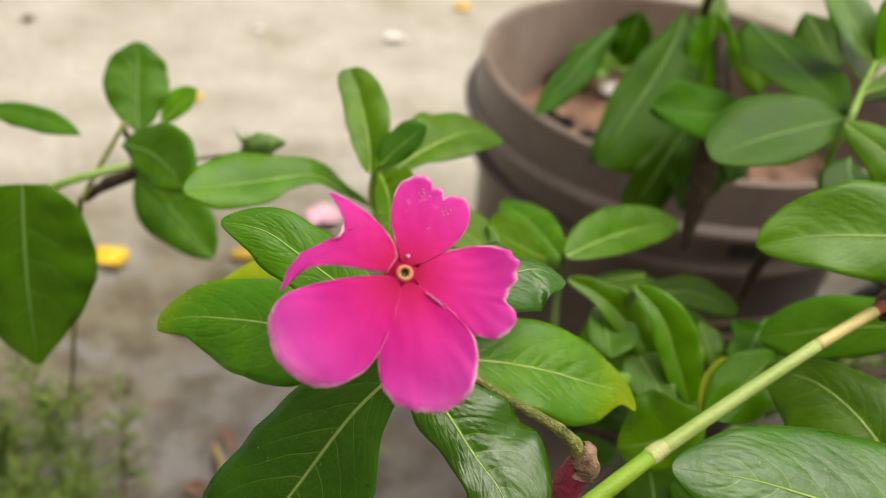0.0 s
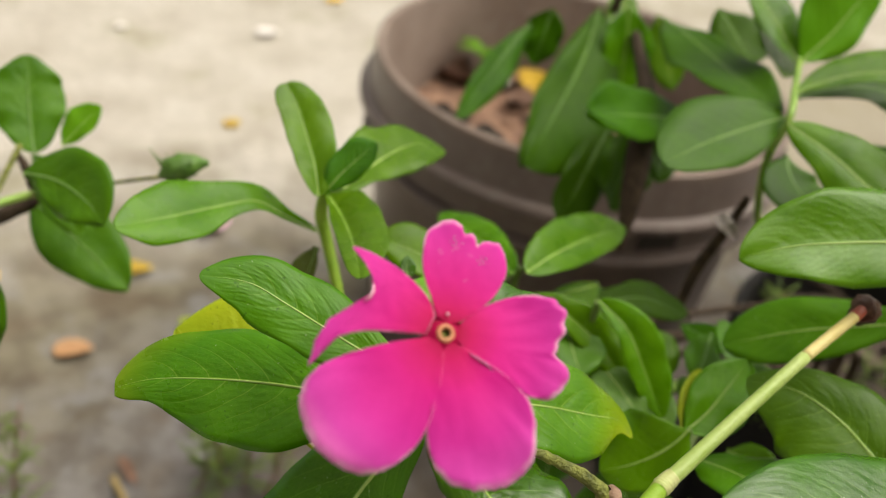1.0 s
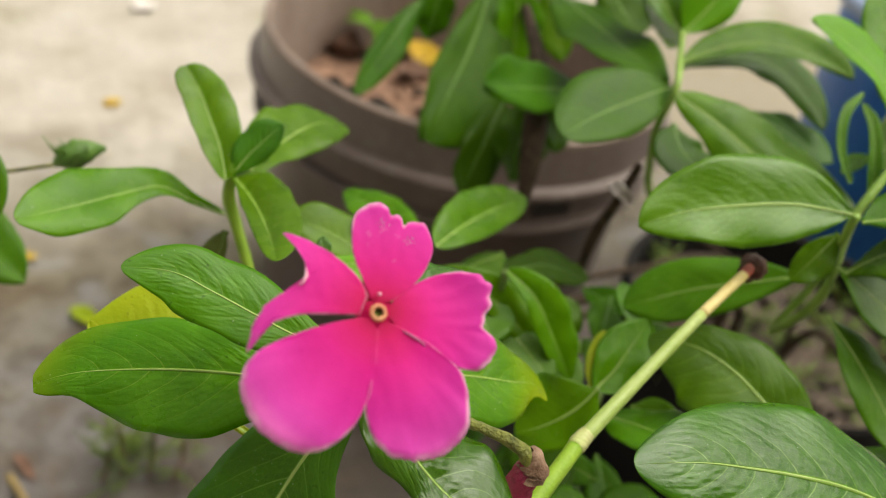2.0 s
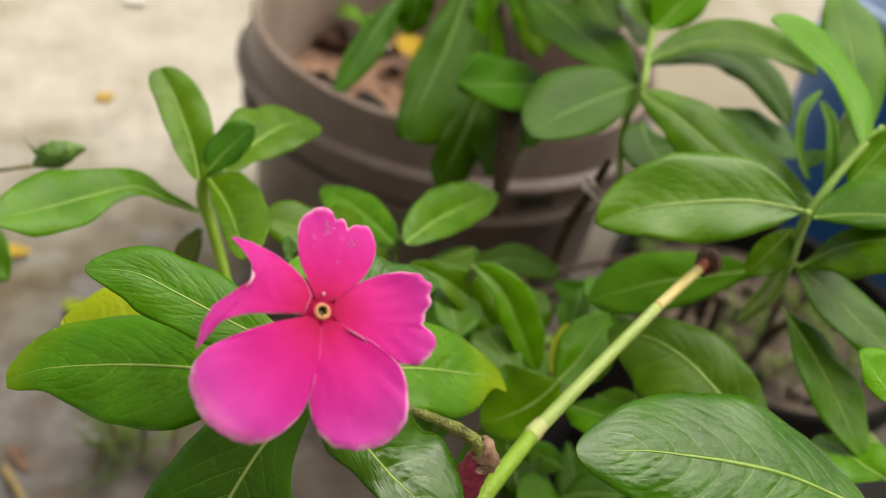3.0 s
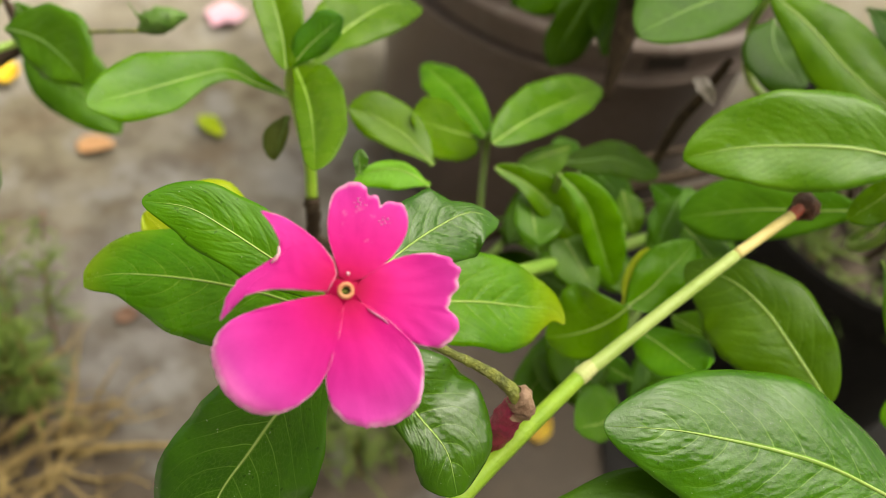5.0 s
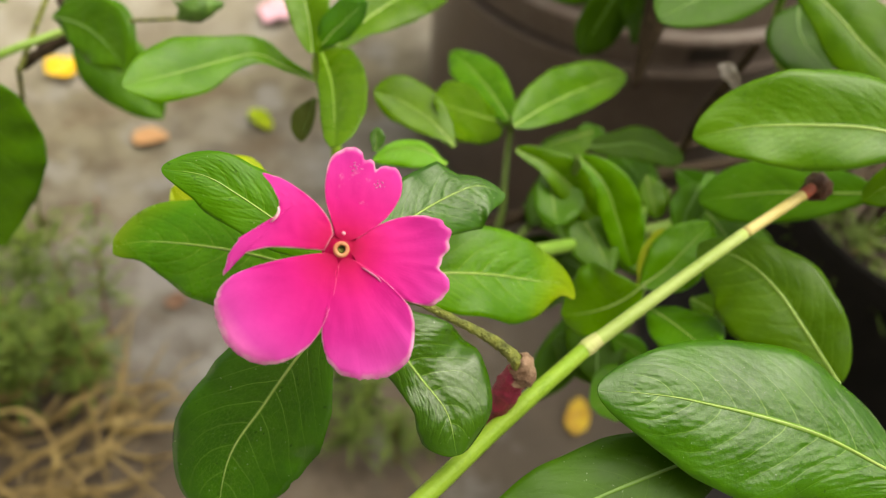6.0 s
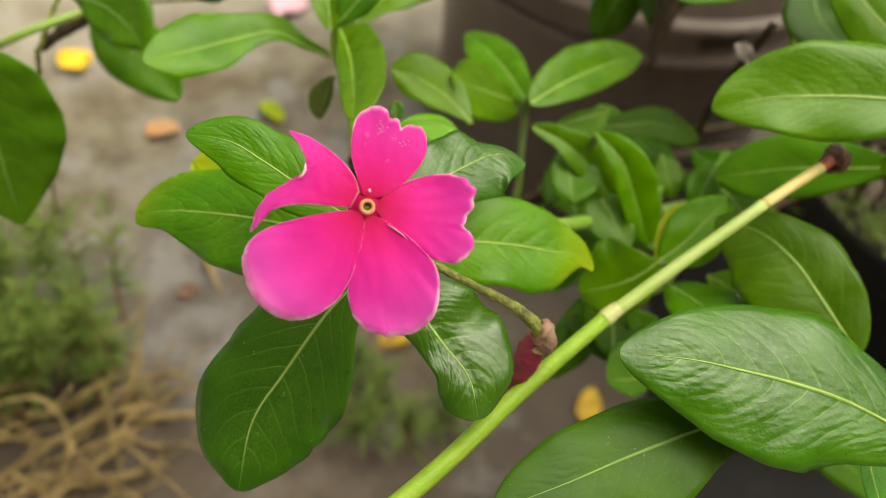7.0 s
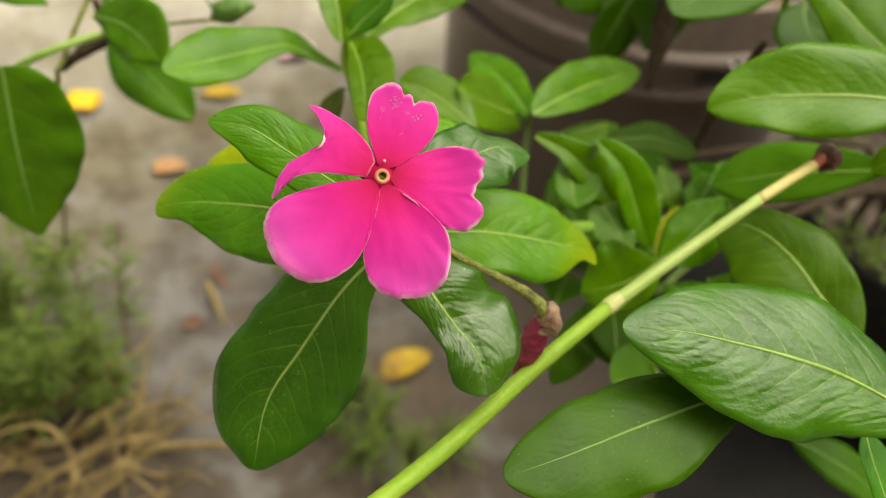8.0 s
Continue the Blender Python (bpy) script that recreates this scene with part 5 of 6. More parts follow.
# ---- taller plant behind, at the grow pot's far side ----
rightplant = thing("periwinkle_bush", (0.340, 0.270, 0.172), "periwinkle stem with fresh light green upright leaves", "plant", "periwinkle plants")
rooted(rightplant, "stem", [(0.378, 0.266, 0.164), (0.366, 0.262, 0.226), (0.215, 0.130, 0.330), (0.1660, 0.0720, 0.3980), (0.1711, 0.0802, 0.4229), (0.1850, 0.0894, 0.4377), (0.198, 0.096, 0.448)], [0.0020, 0.0018, 0.0016, 0.0015, 0.0012], STEM_GREEN)
leaf(rightplant, (0.1977, 0.0951, 0.4343), (0.1954, 0.1296, 0.4541), (0.1744, 0.1406, 0.4632), (0.0110, 0.0063), (-0.91, -0.40, -0.10), pk=0.67, mat=LEAF_YOUNG, sharp=0.55)
leaf(rightplant, (0.2145, 0.1161, 0.4355), (0.2120, 0.1360, 0.4518), (0.2102, 0.1600, 0.4716), (0.0110, 0.0161), (1.00, 0.04, 0.07), pk=0.53, mat=LEAF_PALE)
leaf(rightplant, (0.1607, 0.0676, 0.4319), (0.1744, 0.0619, 0.4374), (0.1883, 0.0510, 0.4415), (0.0125, 0.0049), (-0.36, -0.84, -0.42), pk=0.46, mat=LEAF_SOFT)
leaf(rightplant, (0.1625, 0.0656, 0.4136), (0.1732, 0.0593, 0.4287), (0.1786, 0.0410, 0.4410), (0.0065, 0.0135), (-0.52, -0.77, -0.38), pk=0.52, mat=LEAF_PALE)
leaf(rightplant, (0.1608, 0.0677, 0.4153), (0.1731, 0.0528, 0.4094), (0.1867, 0.0331, 0.4015), (0.0101, 0.0099), (-0.82, -0.51, -0.26), pk=0.47, mat=LEAF_SOFT)
leaf(rightplant, (0.1582, 0.0590, 0.4031), (0.1668, 0.0428, 0.3928), (0.1744, 0.0191, 0.3778), (0.0100, 0.0091), (-0.95, -0.29, -0.15), pk=0.50, mat=LEAF_SOFT)
leaf(rightplant, (0.1740, 0.0084, 0.3810), (0.1716, 0.0199, 0.3775), (0.1691, 0.0315, 0.3740), (0.0110, 0.0139), (-0.96, -0.24, -0.12), pk=0.52, mat=LEAF_PALE)
leaf(rightplant, (0.1460, 0.0001, 0.4239), (0.1415, 0.0054, 0.4284), (0.1370, 0.0107, 0.4329), (0.0082, 0.0045), (-0.83, -0.50, -0.25), pk=0.57, mat=LEAF_YOUNG)
leaf(rightplant, (0.1616, 0.0736, 0.4231), (0.1544, 0.0709, 0.4162), (0.1472, 0.0682, 0.4093), (0.0046, 0.0064), (0.61, -0.71, -0.36), pk=0.52, mat=LEAF_PALE)
leaf(rightplant, (0.1850, 0.0848, 0.4320), (0.1938, 0.0890, 0.4415), (0.2025, 0.0931, 0.4511), (0.0058, 0.0094), (0.67, -0.66, -0.33), pk=0.44, mat=LEAF_YOUNG)
leaf(rightplant, (0.1832, 0.0841, 0.4302), (0.1850, 0.0740, 0.4352), (0.1868, 0.0639, 0.4402), (0.0190, 0.0169), (-0.97, -0.23, -0.11), pk=0.50, mat=LEAF_YOUNG)
blade(rightplant, [(0.1793, 0.0962, 0.4269), (0.1789, 0.1060, 0.4335), (0.1828, 0.1157, 0.4418), (0.1911, 0.1214, 0.4472)], [(0.00, 0.9, 0.9), (0.40, 1.7, 1.5), (0.75, 1.9, 1.7), (1.00, 0.4, 0.4)], (-0.85, 0.51, -0.14), mat=LEAF_SOFT, lift=(30, 30), roll=20)
blade(rightplant, [(0.1853, 0.0908, 0.4230), (0.1888, 0.1007, 0.4330), (0.1904, 0.1093, 0.4406), (0.1893, 0.1177, 0.4452)], [(0.00, 1.0, 1.0), (0.40, 2.3, 2.3), (0.75, 1.9, 2.3), (1.00, 0.4, 0.4)], (-0.89, 0.36, -0.27), mat=LEAF_SOFT, lift=(30, 30), roll=20)
blade(rightplant, [(0.1817, 0.1039, 0.4258), (0.1877, 0.1071, 0.4288), (0.1947, 0.1083, 0.4300)], [(0.00, 0.8, 0.8), (0.50, 3.1, 3.1), (1.00, 0.4, 0.4)], (-0.40, 0.86, 0.33), mat=LEAF_DARK)
leaf(rightplant, (0.1939, 0.1036, 0.4263), (0.2070, 0.1169, 0.4328), (0.2201, 0.1303, 0.4392), (0.0070, 0.0072), (0.67, -0.33, -0.67), pk=0.53, mat=LEAF_PALE)

# ---- potted periwinkle in front of the pot ----
DRY0, DRY1 = Vector((0.1349, 0.1631, 0.3800)), Vector((0.1407, 0.1524, 0.3777))
potted = thing("periwinkle_plant", (0.310, 0.310, 0.172), "tall periwinkle shoot with paired oval leaves", "plant", "periwinkle plants")
rooted(potted, "stem", [(0.348, 0.306, 0.164), (0.336, 0.302, 0.226), (0.200, 0.215, 0.330), (0.153, 0.172, 0.395), (0.1490, 0.1640, 0.4220), (0.158, 0.182, 0.426), (0.174, 0.212, 0.426)], [0.0022, 0.0018, 0.0015, 0.0014, 0.0011], STEM_GREEN)
blade(potted, [(0.1425, 0.1533, 0.4260), (0.1531, 0.1403, 0.4231), (0.1634, 0.1272, 0.4183), (0.1763, 0.1140, 0.4146), (0.1942, 0.1024, 0.4116)], [(0.00, 1.1, 1.1), (0.20, 10.4, 7.7), (0.45, 14.9, 10.9), (0.70, 14.0, 10.4), (0.90, 7.2, 5.9), (1.00, 0.7, 0.7)], (0.66, 0.51, 0.55), mat=LEAF_PALE, lift=(14, 16), roll=40, ripple=3)
leaf(potted, (0.1518, 0.1704, 0.4204), (0.1222, 0.1567, 0.4173), (0.0967, 0.1419, 0.4133), (0.0177, 0.0124), (0.46, -0.79, -0.40), pk=0.56, mat=LEAF_MATT)
leaf(potted, (0.1732, 0.2114, 0.4253), (0.1673, 0.2237, 0.4339), (0.1530, 0.2465, 0.4500), (0.0085, 0.0106), (0.90, 0.36, 0.22), pk=0.44, mat=LEAF_PALE)
leaf(potted, (0.1746, 0.2113, 0.4255), (0.1877, 0.2181, 0.4385), (0.2044, 0.2282, 0.4577), (0.0191, 0.0106), (0.77, -0.34, -0.54), pk=0.47, mat=LEAF_YOUNG)
leaf(potted, (0.1573, 0.1801, 0.4255), (0.1862, 0.1816, 0.4363), (0.2164, 0.1551, 0.4368), (0.0116, 0.0059), (-0.28, -0.86, -0.43), pk=0.52, mat=LEAF_PALE)
leaf(potted, (0.1636, 0.1873, 0.4205), (0.1969, 0.1889, 0.4266), (0.2117, 0.1523, 0.4155), (0.0108, 0.0093), (-0.57, -0.73, -0.37), pk=0.52, mat=LEAF_MATT)
leaf(potted, (0.1551, 0.1656, 0.4074), (0.1556, 0.1507, 0.4017), (0.1645, 0.1410, 0.3983), (0.0102, 0.0144), (-0.94, -0.30, -0.15), pk=0.57, mat=LEAF_MATT)
leaf(potted, (0.1910, 0.1705, 0.4122), (0.2029, 0.1568, 0.4091), (0.2149, 0.1431, 0.4059), (0.0120, 0.0087), (-0.75, -0.59, -0.29), pk=0.52, mat=LEAF_MATT)
stalk(potted, "dry_branch", [(0.1470, 0.1657, 0.3881), (0.1415, 0.1648, 0.3687), (0.1379, 0.1660, 0.3526), (0.1349, 0.1635, 0.3323)], [0.0016, 0.0022, 0.0024, 0.0020], STEM_WOODY, "dry brown branch")
leaf(potted, DRY0, DRY0 * 0.5 + DRY1 * 0.5 + Vector((0, -0.003, 0.002)), DRY1, (0.0030, 0.0026), (0.5, 0.2, 0.8), mat=DRY_PALE, label="pale dry shrivelled leaf", fold=0.6, wave=0.3, rib=False)

# ---- plant in the big pot ----
hanging = thing("potted_plant", POT + Vector((-0.06, -0.08, 0.215)), "potted plant with long drooping dark green leaves", "plant")
stalk(hanging, "stem", [POT + Vector((-0.055, -0.10, 0.188)), (0.140, 0.400, 0.30), (0.138, 0.345, 0.37), (0.140, 0.330, 0.43)], [0.0040, 0.0036, 0.0030, 0.0018], STEM_WOODY, "dark woody stem")
stalk(hanging, "side_stem", [(0.140, 0.400, 0.30), (0.152, 0.300, 0.345), (0.155, 0.245, 0.380)], [0.0026, 0.0020, 0.0014], STEM_WOODY, "dark woody stem")
stalk(hanging, "drooping_stem", [(0.139, 0.300, 0.395), (0.130, 0.245, 0.388), (0.1235, 0.2200, 0.372), (0.1208, 0.2084, 0.358), (0.1171, 0.1950, 0.338)], [0.0026, 0.0042, 0.0058, 0.0050, 0.0014], STEM_WOODY, "dark drooping stem")
leaf(hanging, (0.1244, 0.3192, 0.3996), (0.1037, 0.2744, 0.3743), (0.0788, 0.2345, 0.3539), (0.0274, 0.0135), (-0.87, 0.22, 0.45), pk=0.57, mat=LEAF_DARK, wave=0.08, sharp=0.6)
leaf(hanging, (0.0932, 0.3298, 0.3831), (0.0722, 0.3024, 0.3698), (0.0522, 0.2733, 0.3548), (0.0063, 0.0097), (0.78, -0.28, -0.56), pk=0.52, mat=LEAF_DARK, wave=0.09)
leaf(hanging, (0.1550, 0.2390, 0.3819), (0.1191, 0.2210, 0.3907), (0.0905, 0.2059, 0.3975), (0.0166, 0.0132), (0.33, -0.84, -0.42), pk=0.56, mat=LEAF_DARK, wave=0.09)
leaf(hanging, (0.1245, 0.2617, 0.3638), (0.1090, 0.2394, 0.3484), (0.0964, 0.2195, 0.3343), (0.0124, 0.0107), (-0.85, 0.24, 0.47), pk=0.59, mat=LEAF_DARK, wave=0.09)
leaf(hanging, (0.1475, 0.2910, 0.4081), (0.1527, 0.2352, 0.4127), (0.1561, 0.1817, 0.4167), (0.0127, 0.0192), (-0.98, -0.09, -0.18), pk=0.55, mat=LEAF_DARK, wave=0.09)
leaf(hanging, (0.1457, 0.3527, 0.4047), (0.1425, 0.3272, 0.3867), (0.1393, 0.3017, 0.3686), (0.0106, 0.0093), (0.99, -0.05, -0.10), pk=0.49, mat=LEAF_PALE)
leaf(hanging, (0.1330, 0.2509, 0.3707), (0.1253, 0.2351, 0.3568), (0.1177, 0.2194, 0.3430), (0.0143, 0.0133), (-0.93, 0.16, 0.33), pk=0.52, mat=LEAF_DARK, wave=0.09)
leaf(hanging, (0.1349, 0.3071, 0.4058), (0.1352, 0.2979, 0.3870), (0.1355, 0.2887, 0.3683), (0.0122, 0.0139), (1.00, 0.01, 0.01), pk=0.49, mat=LEAF_PALE)
leaf(hanging, (0.1422, 0.2400, 0.3776), (0.1383, 0.2279, 0.3697), (0.1344, 0.2158, 0.3619), (0.0083, 0.0082), (0.95, -0.13, -0.27), pk=0.48, mat=LEAF_DARK, wave=0.09)
leaf(hanging, (0.1562, 0.3205, 0.3985), (0.1625, 0.3114, 0.3823), (0.1687, 0.3023, 0.3661), (0.0112, 0.0112), (0.95, 0.14, 0.29), pk=0.49, mat=LEAF_PALE)
leaf(hanging, (0.1074, 0.3425, 0.3880), (0.1042, 0.3381, 0.3734), (0.1010, 0.3337, 0.3589), (0.0114, 0.0107), (0.98, -0.09, -0.18), pk=0.45, mat=LEAF_DARK, wave=0.09)
leaf(hanging, (0.1716, 0.2896, 0.4165), (0.1749, 0.2705, 0.4113), (0.1781, 0.2513, 0.4061), (0.0115, 0.0146), (0.97, 0.11, 0.21), pk=0.52, mat=LEAF_DARK, wave=0.09)
leaf(hanging, (0.1710, 0.2535, 0.4377), (0.1708, 0.2319, 0.4282), (0.1705, 0.2104, 0.4187), (0.0081, 0.0142), (1.00, -0.01, -0.01), pk=0.44, mat=LEAF_PALE)

# ---- shrub at the other side ----
shrub = thing("shrub", (-0.262, 0.350, 0.0), "small shrub with oval dark green leaves on thin brown twigs", "shrub")
stalk(shrub, "stem", [(-0.262, 0.350, -0.003), (-0.225, 0.300, 0.08), (-0.175, 0.225, 0.22), (-0.1385, 0.1750, 0.3350), (-0.1335, 0.1730, 0.3480), (-0.1241, 0.1987, 0.3677)], [0.0014, 0.0012, 0.0011, 0.0011, 0.0011], STEM_OLIVE, "thin olive stem")
stalk(shrub, "woody_twig", [(-0.1350, 0.1735, 0.3435), (-0.1291, 0.1783, 0.3480), (-0.1184, 0.1889, 0.3511), (-0.1225, 0.1985, 0.3560), (-0.1282, 0.2056, 0.3605)], [0.0014, 0.0024, 0.0028, 0.0018, 0.0012], STEM_WOODY, "dark gnarled twig", 10, 0.5)
stalk(shrub, "twig", [(-0.1600, 0.170, 0.340), (-0.1392, 0.1658, 0.3558), (-0.1196, 0.1791, 0.3580), (-0.112, 0.185, 0.356)], [0.0016, 0.0016, 0.0015, 0.0010], STEM_GREEN)
blade(shrub, [(-0.1217, 0.2056, 0.3603), (-0.1242, 0.2144, 0.3688), (-0.1263, 0.2241, 0.3785), (-0.1273, 0.2323, 0.3880)], [(0.00, 1.0, 1.0), (0.20, 9.2, 9.2), (0.50, 13.6, 13.3), (0.75, 12.1, 12.1), (0.92, 6.3, 6.3), (1.00, 0.5, 0.5)], (-0.96, -0.27, 0.07), mat=SHRUB_LEAF, lift=(12, 12), roll=18)
leaf(shrub, (-0.1273, 0.2118, 0.3346), (-0.1052, 0.1944, 0.3264), (-0.0847, 0.1768, 0.3182), (0.0137, 0.0150), (0.67, 0.66, 0.33), pk=0.44, mat=SHRUB_LEAF, sharp=0.8)
leaf(shrub, (-0.1167, 0.1881, 0.3705), (-0.1077, 0.1765, 0.3627), (-0.0965, 0.1628, 0.3538), (0.0065, 0.0086), (0.81, 0.33, 0.49), pk=0.44, mat=SHRUB_LEAF, sharp=0.8)
leaf(shrub, (-0.1076, 0.1953, 0.3638), (-0.0993, 0.1855, 0.3585), (-0.0955, 0.1722, 0.3497), (0.0062, 0.0080), (0.90, 0.25, 0.37), pk=0.47, mat=SHRUB_LEAF, sharp=0.8)
leaf(shrub, (-0.1804, 0.1901, 0.3701), (-0.1583, 0.1912, 0.3698), (-0.1382, 0.1858, 0.3663), (0.0052, 0.0068), (-0.13, -0.89, -0.44), pk=0.52, mat=SHRUB_LEAF, sharp=0.8)
blade(shrub, [(-0.1326, 0.1235, 0.3831), (-0.1325, 0.1178, 0.3651), (-0.1318, 0.1118, 0.3451), (-0.1295, 0.1044, 0.3181)], [(0.00, 7.9, 7.9), (0.12, 17.4, 15.1), (0.40, 23.0, 20.2), (0.65, 19.8, 17.0), (0.85, 10.3, 9.1), (0.95, 4.0, 3.6), (1.00, 0.4, 0.4)], (0.95, 0.30, -0.04), mat=SHRUB_LEAF, lift=(4, 22), roll=16)
leaf(shrub, (-0.1094, 0.1990, 0.3687), (-0.1029, 0.2034, 0.3751), (-0.0964, 0.2079, 0.3815), (0.0077, 0.0048), (0.72, -0.62, -0.31), pk=0.57, mat=LEAF_YOUNG)
leaf(shrub, (-0.1131, 0.1642, 0.3776), (-0.0974, 0.1562, 0.3793), (-0.0839, 0.1423, 0.3741), (0.0098, 0.0142), (0.46, 0.49, 0.74), pk=0.57, mat=SHRUB_LEAF, sharp=0.8)
stalk(shrub, "bud_stalk", [(-0.1196, 0.1791, 0.3580), (-0.0986, 0.1874, 0.3589), (-0.0698, 0.1720, 0.3750)], [0.0009, 0.0007, 0.0007], STEM_OLIVE)
bud = stalk(shrub, "bud", [(-0.0705, 0.1725, 0.3745), (-0.0660, 0.1740, 0.3770), (-0.0600, 0.1760, 0.3785), (-0.0540, 0.1777, 0.3788)], [0.0010, 0.0040, 0.0048, 0.0034, 0.0008], BUD_GREEN, "green ribbed flower bud", 12, 0.3, 6)

bm = bmesh.new()
tip_at = local(shrub, (-0.0690, 0.1728, 0.3755))
for k in range(16):
    d = Vector((-0.35 + 0.35 * math.cos(k * 2.4), 0.4 * math.sin(k * 1.7), 0.75 + 0.2 * math.sin(k * 3.1)))
    o = tip_at + Vector((k * 0.0007, 0, 0.001))
    tube(bm, [o, o + d * (0.008 + 0.002 * math.sin(k))], [0.0006, 0.0001], 5)
part("bristles", bm, BUD_GREEN, bud, "green bristles at the bud's foot")


# ---- fallen petals and leaves on the concrete ----
def scrap(name, at, length, width, turn, mat, label, category, cup=0.25, lobes=0):
    """A fallen leaf or petal, cupped and slightly curled, lying on what is under it."""
    ob = thing(name, at, label, category)
    bm = bmesh.new()
    nr, ns = 6, 20
    rows, low = [], []
    for i in range(nr + 1):
        f = 0.04 + 0.96 * i / nr
        ring, ring2 = [], []
        for j in range(ns):
            a = j / ns * math.tau
            k = 1 + 0.10 * noise.noise(Vector((math.cos(a) * 2 + at[0] * 40, math.sin(a) * 2, at[1] * 30)))
            if lobes:
                k *= 0.78 + 0.22 * abs(math.cos(a * lobes / 2))
            x, y = math.cos(a) * 0.5 * length * f * k, math.sin(a) * 0.5 * width * f * k * (1 - 0.25 * math.cos(a))
            h = 0.0012 + cup * width * (f * f) * (0.35 + 0.65 * math.sin(a) ** 2) * (0.7 + 0.6 * noise.noise(Vector((a, at[0] * 60, 4))))
            p = Matrix.Rotation(radians(turn), 4, "Z") @ Vector((x, y, max(h, 0.0008)))
            ring.append(bm.verts.new(p))
            ring2.append(bm.verts.new(p - Vector((0, 0, 0.0005))))
        rows.append(ring)
        low.append(ring2)
    for S, flip in ((rows, False), (low, True)):
        for a_, b_ in zip(S, S[1:]):
            for j in range(ns):
                q = (a_[j], b_[j], b_[(j + 1) % ns], a_[(j + 1) % ns])
                bm.faces.new(q[::-1] if flip else q)
        bm.faces.new(S[0] if not flip else S[0][::-1])
    for j in range(ns):
        bm.faces.new((rows[-1][j], low[-1][j], low[-1][(j + 1) % ns], rows[-1][(j + 1) % ns]))
    part("blade", bm, mat, ob)
    return ob


Z = -0.001
scrap("fallen_flower", (-0.102, 0.668, Z), 0.044, 0.040, 20, PETAL_PALE, "pale pink fallen flower on the concrete", "flower", 0.3, 5)
scrap("fallen_leaf", (-0.101, 0.510, Z), 0.034, 0.017, -50, LEAF_YELLOW, "yellow-green fallen leaf on the concrete", "leaf")
scrap("fallen_leaf", (-0.196, 0.477, Z), 0.032, 0.020, 10, DEAD_ORANGE, "dry orange-brown fallen leaf", "leaf")
scrap("fallen_flower", (-0.289, 0.557, Z), 0.032, 0.034, 70, PETAL_YELLOW, "small yellow fallen flower", "flower", 0.5, 5)
scrap("fallen_leaf", (-0.166, 0.590, Z), 0.038, 0.018, 8, DEAD_YELLOW, "yellow and brown fallen leaf", "leaf")
scrap("fallen_leaf", (0.027, 0.272, Z), 0.042, 0.024, 28, DEAD_YELLOW, "yellow fallen leaf under the flower", "leaf", 0.3)
scrap("fallen_leaf", (0.011, 0.262, Z), 0.022, 0.016, 60, DEAD_BROWN, "small dark brown fallen leaf", "leaf", 0.3)
scrap("fallen_leaf", (0.168, 0.215, Z), 0.032, 0.018, 75, DEAD_YELLOW, "narrow yellow fallen leaf", "leaf")
scrap("fallen_petal", (-0.096, 0.885, Z), 0.022, 0.018, 40, DEAD_YELLOW, "faded yellow petal on pale concrete", "petal")
scrap("fallen_petal", (0.033, 1.324, Z), 0.030, 0.024, 10, PETAL_YELLOW, "yellow petal far off on the concrete", "petal")
scrap("fallen_petal", (-0.068, 1.167, Z), 0.034, 0.026, 0, PETAL_WHITE, "whitish petal far off on the concrete", "petal")
scrap("fallen_petal", (-0.270, 1.140, Z), 0.018, 0.014, 0, PETAL_WHITE, "small whitish petal far off", "petal")
scrap("fallen_petal", (-0.307, 0.906, Z), 0.026, 0.020, 30, PETAL_YELLOW, "orange-yellow petal on pale concrete", "petal")
scrap("fallen_petal", (-0.590, 1.079, Z), 0.022, 0.018, 10, DEAD_BROWN, "small dark scrap of leaf on pale concrete", "petal")
scrap("fallen_leaf", (-0.142, 0.300, Z), 0.018, 0.013, 20, DEAD_BROWN, "small dark brown crumpled leaf", "leaf", 0.5)
scrap("fallen_leaf", (-0.130, 0.350, Z), 0.030, 0.008, -60, DEAD_BROWN, "thin brown fallen leaf", "leaf", 0.3)
SOIL_TOP = POT.z + 0.178 + 0.021
scrap("fallen_leaf", (0.196, 0.650, SOIL_TOP), 0.052, 0.030, 80, DEAD_YELLOW, "yellow fallen leaf on the potting soil", "leaf", 0.5)
scrap("fallen_leaf", (0.177, 0.608, SOIL_TOP), 0.030, 0.022, 10, DEAD_BROWN, "dark crumpled leaf on the potting soil", "leaf", 0.6)
scrap("fallen_leaf", (0.077, 0.645, SOIL_TOP), 0.040, 0.026, 40, DEAD_BROWN, "dark leaf litter on the potting soil", "leaf", 0.6)
scrap("fallen_leaf", (0.119, 0.650, SOIL_TOP), 0.036, 0.026, 150, DEAD_BROWN, "dark curled leaf on the potting soil", "leaf", 0.6)
scrap("fallen_petal", (0.164, 0.640, SOIL_TOP), 0.022, 0.018, 40, PETAL_WHITE, "pale dry petal on the potting soil", "petal", 0.6)


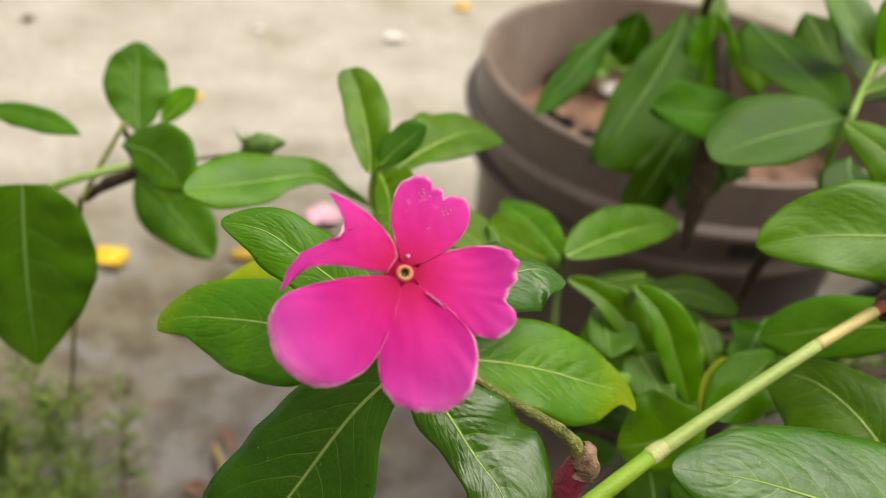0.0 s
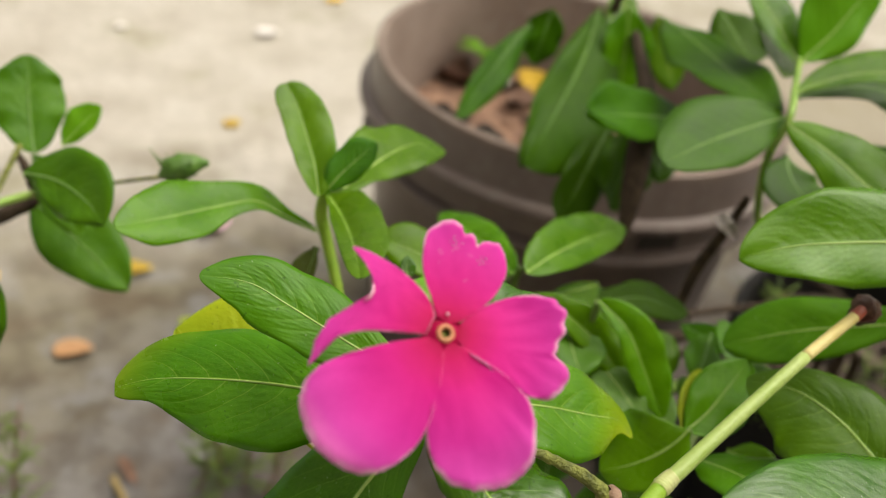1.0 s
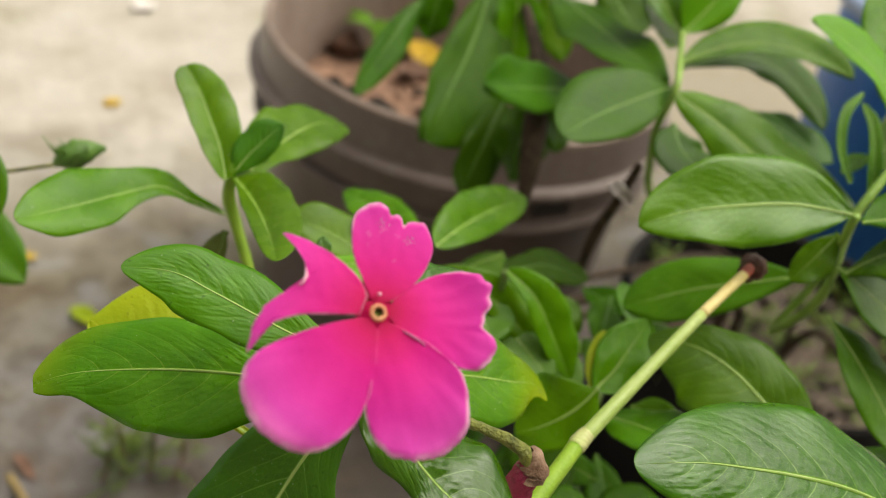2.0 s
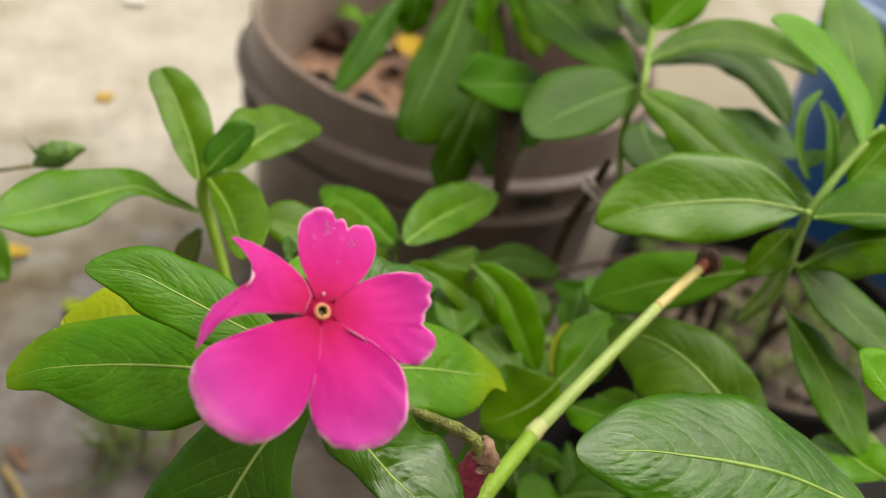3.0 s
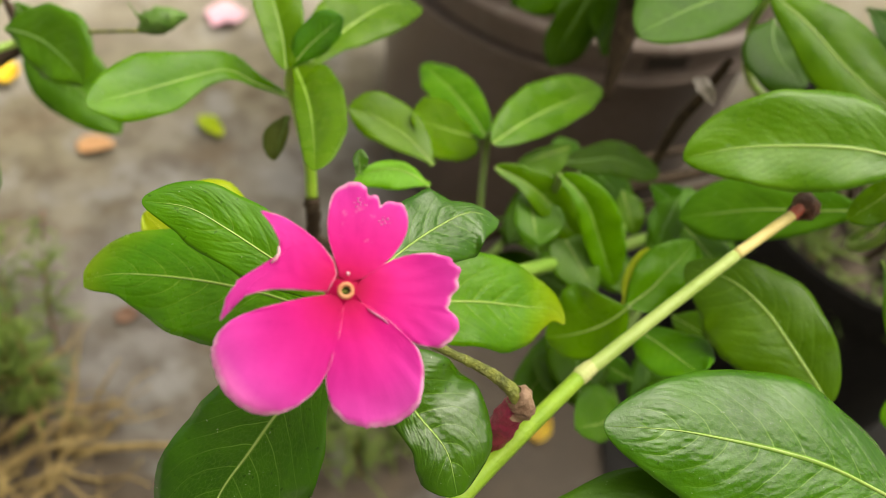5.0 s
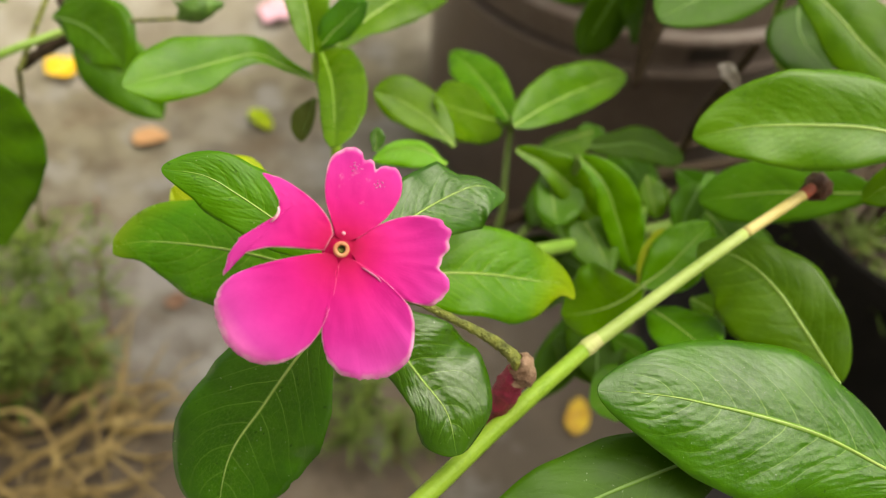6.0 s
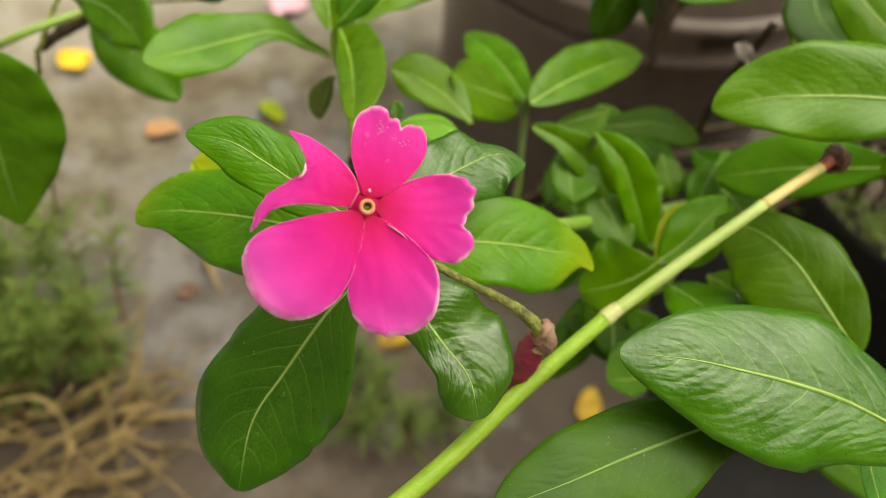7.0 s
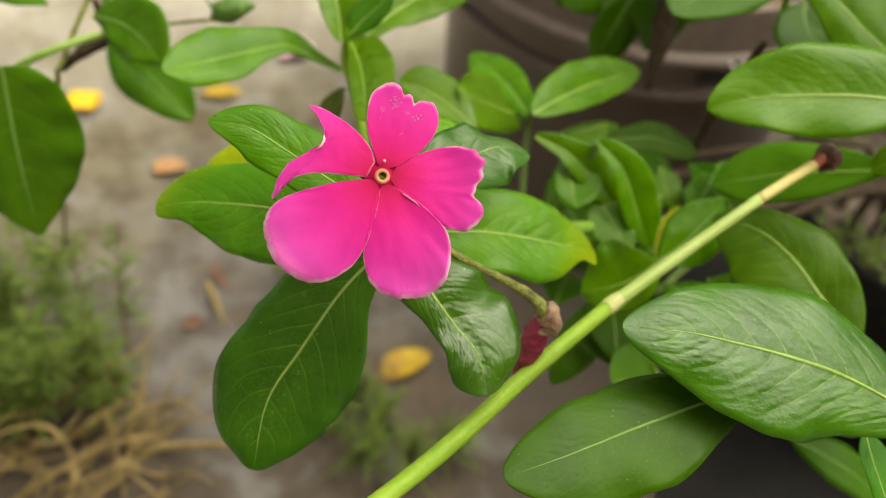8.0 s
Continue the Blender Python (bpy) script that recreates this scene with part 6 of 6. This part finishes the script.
# ---- seedling in the big pot ----
seedling = thing("seedling", (0.150, 0.655, SOIL_TOP - 0.006), "light green seedling in the potting soil", "seedling")
stalk(seedling, "stem", [(0.150, 0.655, SOIL_TOP - 0.01), (0.149, 0.653, SOIL_TOP + 0.012), (0.148, 0.650, SOIL_TOP + 0.022)], [0.0016, 0.0012, 0.0010], STEM_GREEN)
for k in range(7):
    a = k * 2.4
    b0 = Vector((0.148, 0.650, SOIL_TOP + 0.018))
    e = b0 + Vector((math.cos(a) * 0.032, math.sin(a) * 0.026, 0.006 + 0.008 * math.sin(k * 1.9)))
    leaf(seedling, b0, (b0 + e) / 2 + Vector((0, 0, 0.007)), e, (0.008, 0.008), (-math.sin(a), math.cos(a), 0), mat=LEAF_PALE, nu=6, nv=10)


# ---- weeds and dry stems along the edge ----
rnd = random.Random(5)


def weed(at, height, lean, n=70, group="weeds"):
    ob = thing("weed", at, "wispy green weed with needle-like leaves", "weed", group)
    top = Vector(lean) * height
    path = spline([Vector(at) + Vector((0, 0, -0.004)), Vector(at) + top * 0.5 + Vector((rnd.uniform(-0.006, 0.006), 0, 0)), Vector(at) + top], 8)
    bm = bmesh.new()
    tube(bm, [p - Vector(at) for p in path], [0.0011, 0.0008, 0.0004], 6)
    part("stem", bm, STRAW_RED if rnd.random() < 0.5 else STEM_DULL, ob)
    bm = bmesh.new()
    for k in range(n):
        f = rnd.uniform(0.15, 1.0)
        p = path[min(int(f * (len(path) - 1)), len(path) - 1)] - Vector(at)
        a, up = rnd.uniform(0, math.tau), rnd.uniform(0.1, 0.9)
        d = Vector((math.cos(a), math.sin(a), up)).normalized()
        ln = rnd.uniform(0.016, 0.040) * (1.15 - 0.6 * f)
        q = p + d * ln * 0.55 + Vector((0, 0, 0.001))
        e = p + d * ln + Vector((0, 0, -0.003))
        tube(bm, [p, q, e], [0.0004, 0.0010, 0.0002], 4)
    ob2 = part("needle_leaves", bm, WEED, ob)
    ob2["kind"] = "stuff"
    return ob


for k in range(26):
    a, r = rnd.uniform(0, math.tau), math.sqrt(rnd.random())
    if k < 18:
        x, y = -0.218 + 0.058 * r * math.cos(a), 0.238 + 0.060 * r * math.sin(a)
    else:
        x, y = -0.285 + 0.045 * r * math.cos(a), 0.315 + 0.050 * r * math.sin(a)
    weed((x, y, -0.003), rnd.uniform(0.05, 0.14), (rnd.uniform(-0.35, 0.35), rnd.uniform(-0.4, 0.3), 1), 64)
for x, y, h in ((0.000, 0.190, 0.05), (0.035, 0.175, 0.04), (-0.030, 0.205, 0.05), (0.020, 0.215, 0.035), (-0.010, 0.235, 0.03), (0.055, 0.200, 0.04)):
    weed((x, y, -0.003), h, (rnd.uniform(-0.3, 0.3), rnd.uniform(-0.3, 0.2), 1), 50)

straw = thing("dry_grass", (-0.215, 0.180, 0.0), "tangle of dry straw-coloured grass stems", "dry grass", kind="stuff")
bm = bmesh.new()
for k in range(120):
    x, y = rnd.uniform(-0.33, -0.165), rnd.uniform(0.08, 0.220)
    a, ln = rnd.gauss(0.6, 0.9), rnd.uniform(0.04, 0.10)
    z = rnd.uniform(0.0, 0.03)
    p, pts = Vector((x, y, z)), []
    turn = rnd.gauss(0, 0.28)
    for s in range(5):
        pts.append(p.copy())
        p += Vector((math.cos(a), math.sin(a), 0)) * ln * 0.25
        p.z = max(0.001, p.z + rnd.uniform(-0.014, 0.016))
        a += turn
    tube(bm, [local(straw, q) for q in spline(pts, 3)], [rnd.uniform(0.0006, 0.0021), rnd.uniform(0.0006, 0.0019), 0.0005], 6)
part("stems", bm, STRAW, straw)
for x0, y0, x1, y1, h in ((-0.275, 0.225, -0.222, 0.160, 0.10), (-0.262, 0.205, -0.236, 0.175, 0.09), (-0.17, 0.19, -0.07, 0.185, 0.02), (-0.25, 0.13, -0.17, 0.18, 0.03), (-0.14, 0.345, -0.115, 0.290, 0.015)):
    ob = thing("dry_stem", (x0, y0, 0.0), "dry reddish stem among the weeds" if h > 0.05 else "dry straw-coloured stem among the weeds", "stem", "dry stems")
    stalk(ob, "shaft", [(x0, y0, -0.003), ((x0 + x1) / 2, (y0 + y1) / 2, h * 0.6), (x1, y1, h)], [0.0030, 0.0026, 0.0014], STRAW_RED if h > 0.05 else STRAW)

for x, y, h in ((-0.078, 0.334, 0.050), (-0.062, 0.328, 0.065), (-0.047, 0.338, 0.060), (-0.030, 0.330, 0.055), (-0.055, 0.350, 0.045)):
    weed((x, y, -0.003), h, (rnd.uniform(-0.2, 0.2), rnd.uniform(0.0, 0.3), 1), 30)

# small weeds on the dark soil
for k in range(24):
    a, r = rnd.uniform(0, math.tau), 0.10 * math.sqrt(rnd.random())
    weed((BLACK.x + math.cos(a) * r, BLACK.y + math.sin(a) * r, 0.164), rnd.uniform(0.008, 0.022), (0.1, 0, 1), 16, "soil weeds")


def clods(owner, centre, reach, z, n, size, mat, label):
    for k in range(n):
        a, r = rnd.uniform(0, math.tau), reach * math.sqrt(rnd.random())
        bm = bmesh.new()
        bmesh.ops.create_icosphere(bm, subdivisions=2, radius=size * rnd.uniform(0.5, 1.3))
        for v in bm.verts:
            v.co *= 1 + 0.45 * noise.noise(v.co * (1.3 / size) + Vector((k * 3.1, 0, 0)))
            v.co.z *= 0.7
        bm.transform(Matrix.Translation(local(owner, (centre.x + math.cos(a) * r, centre.y + math.sin(a) * r, z))))
        part("clod", bm, mat, owner, label)


clods(soil, POT, 0.135, SOIL_TOP - 0.003, 60, 0.0055, SOIL, "")
clods(soil, POT, 0.135, SOIL_TOP - 0.002, 60, 0.0075, SOIL_DARK, "dark crumb of soil")
clods(bsoil, BLACK, 0.092, 0.170, 34, 0.0050, SOIL_DARK, "dark crumb of soil")
clods(bsoil, BLACK, 0.092, 0.170, 30, 0.0055, SOIL_GREY, "")
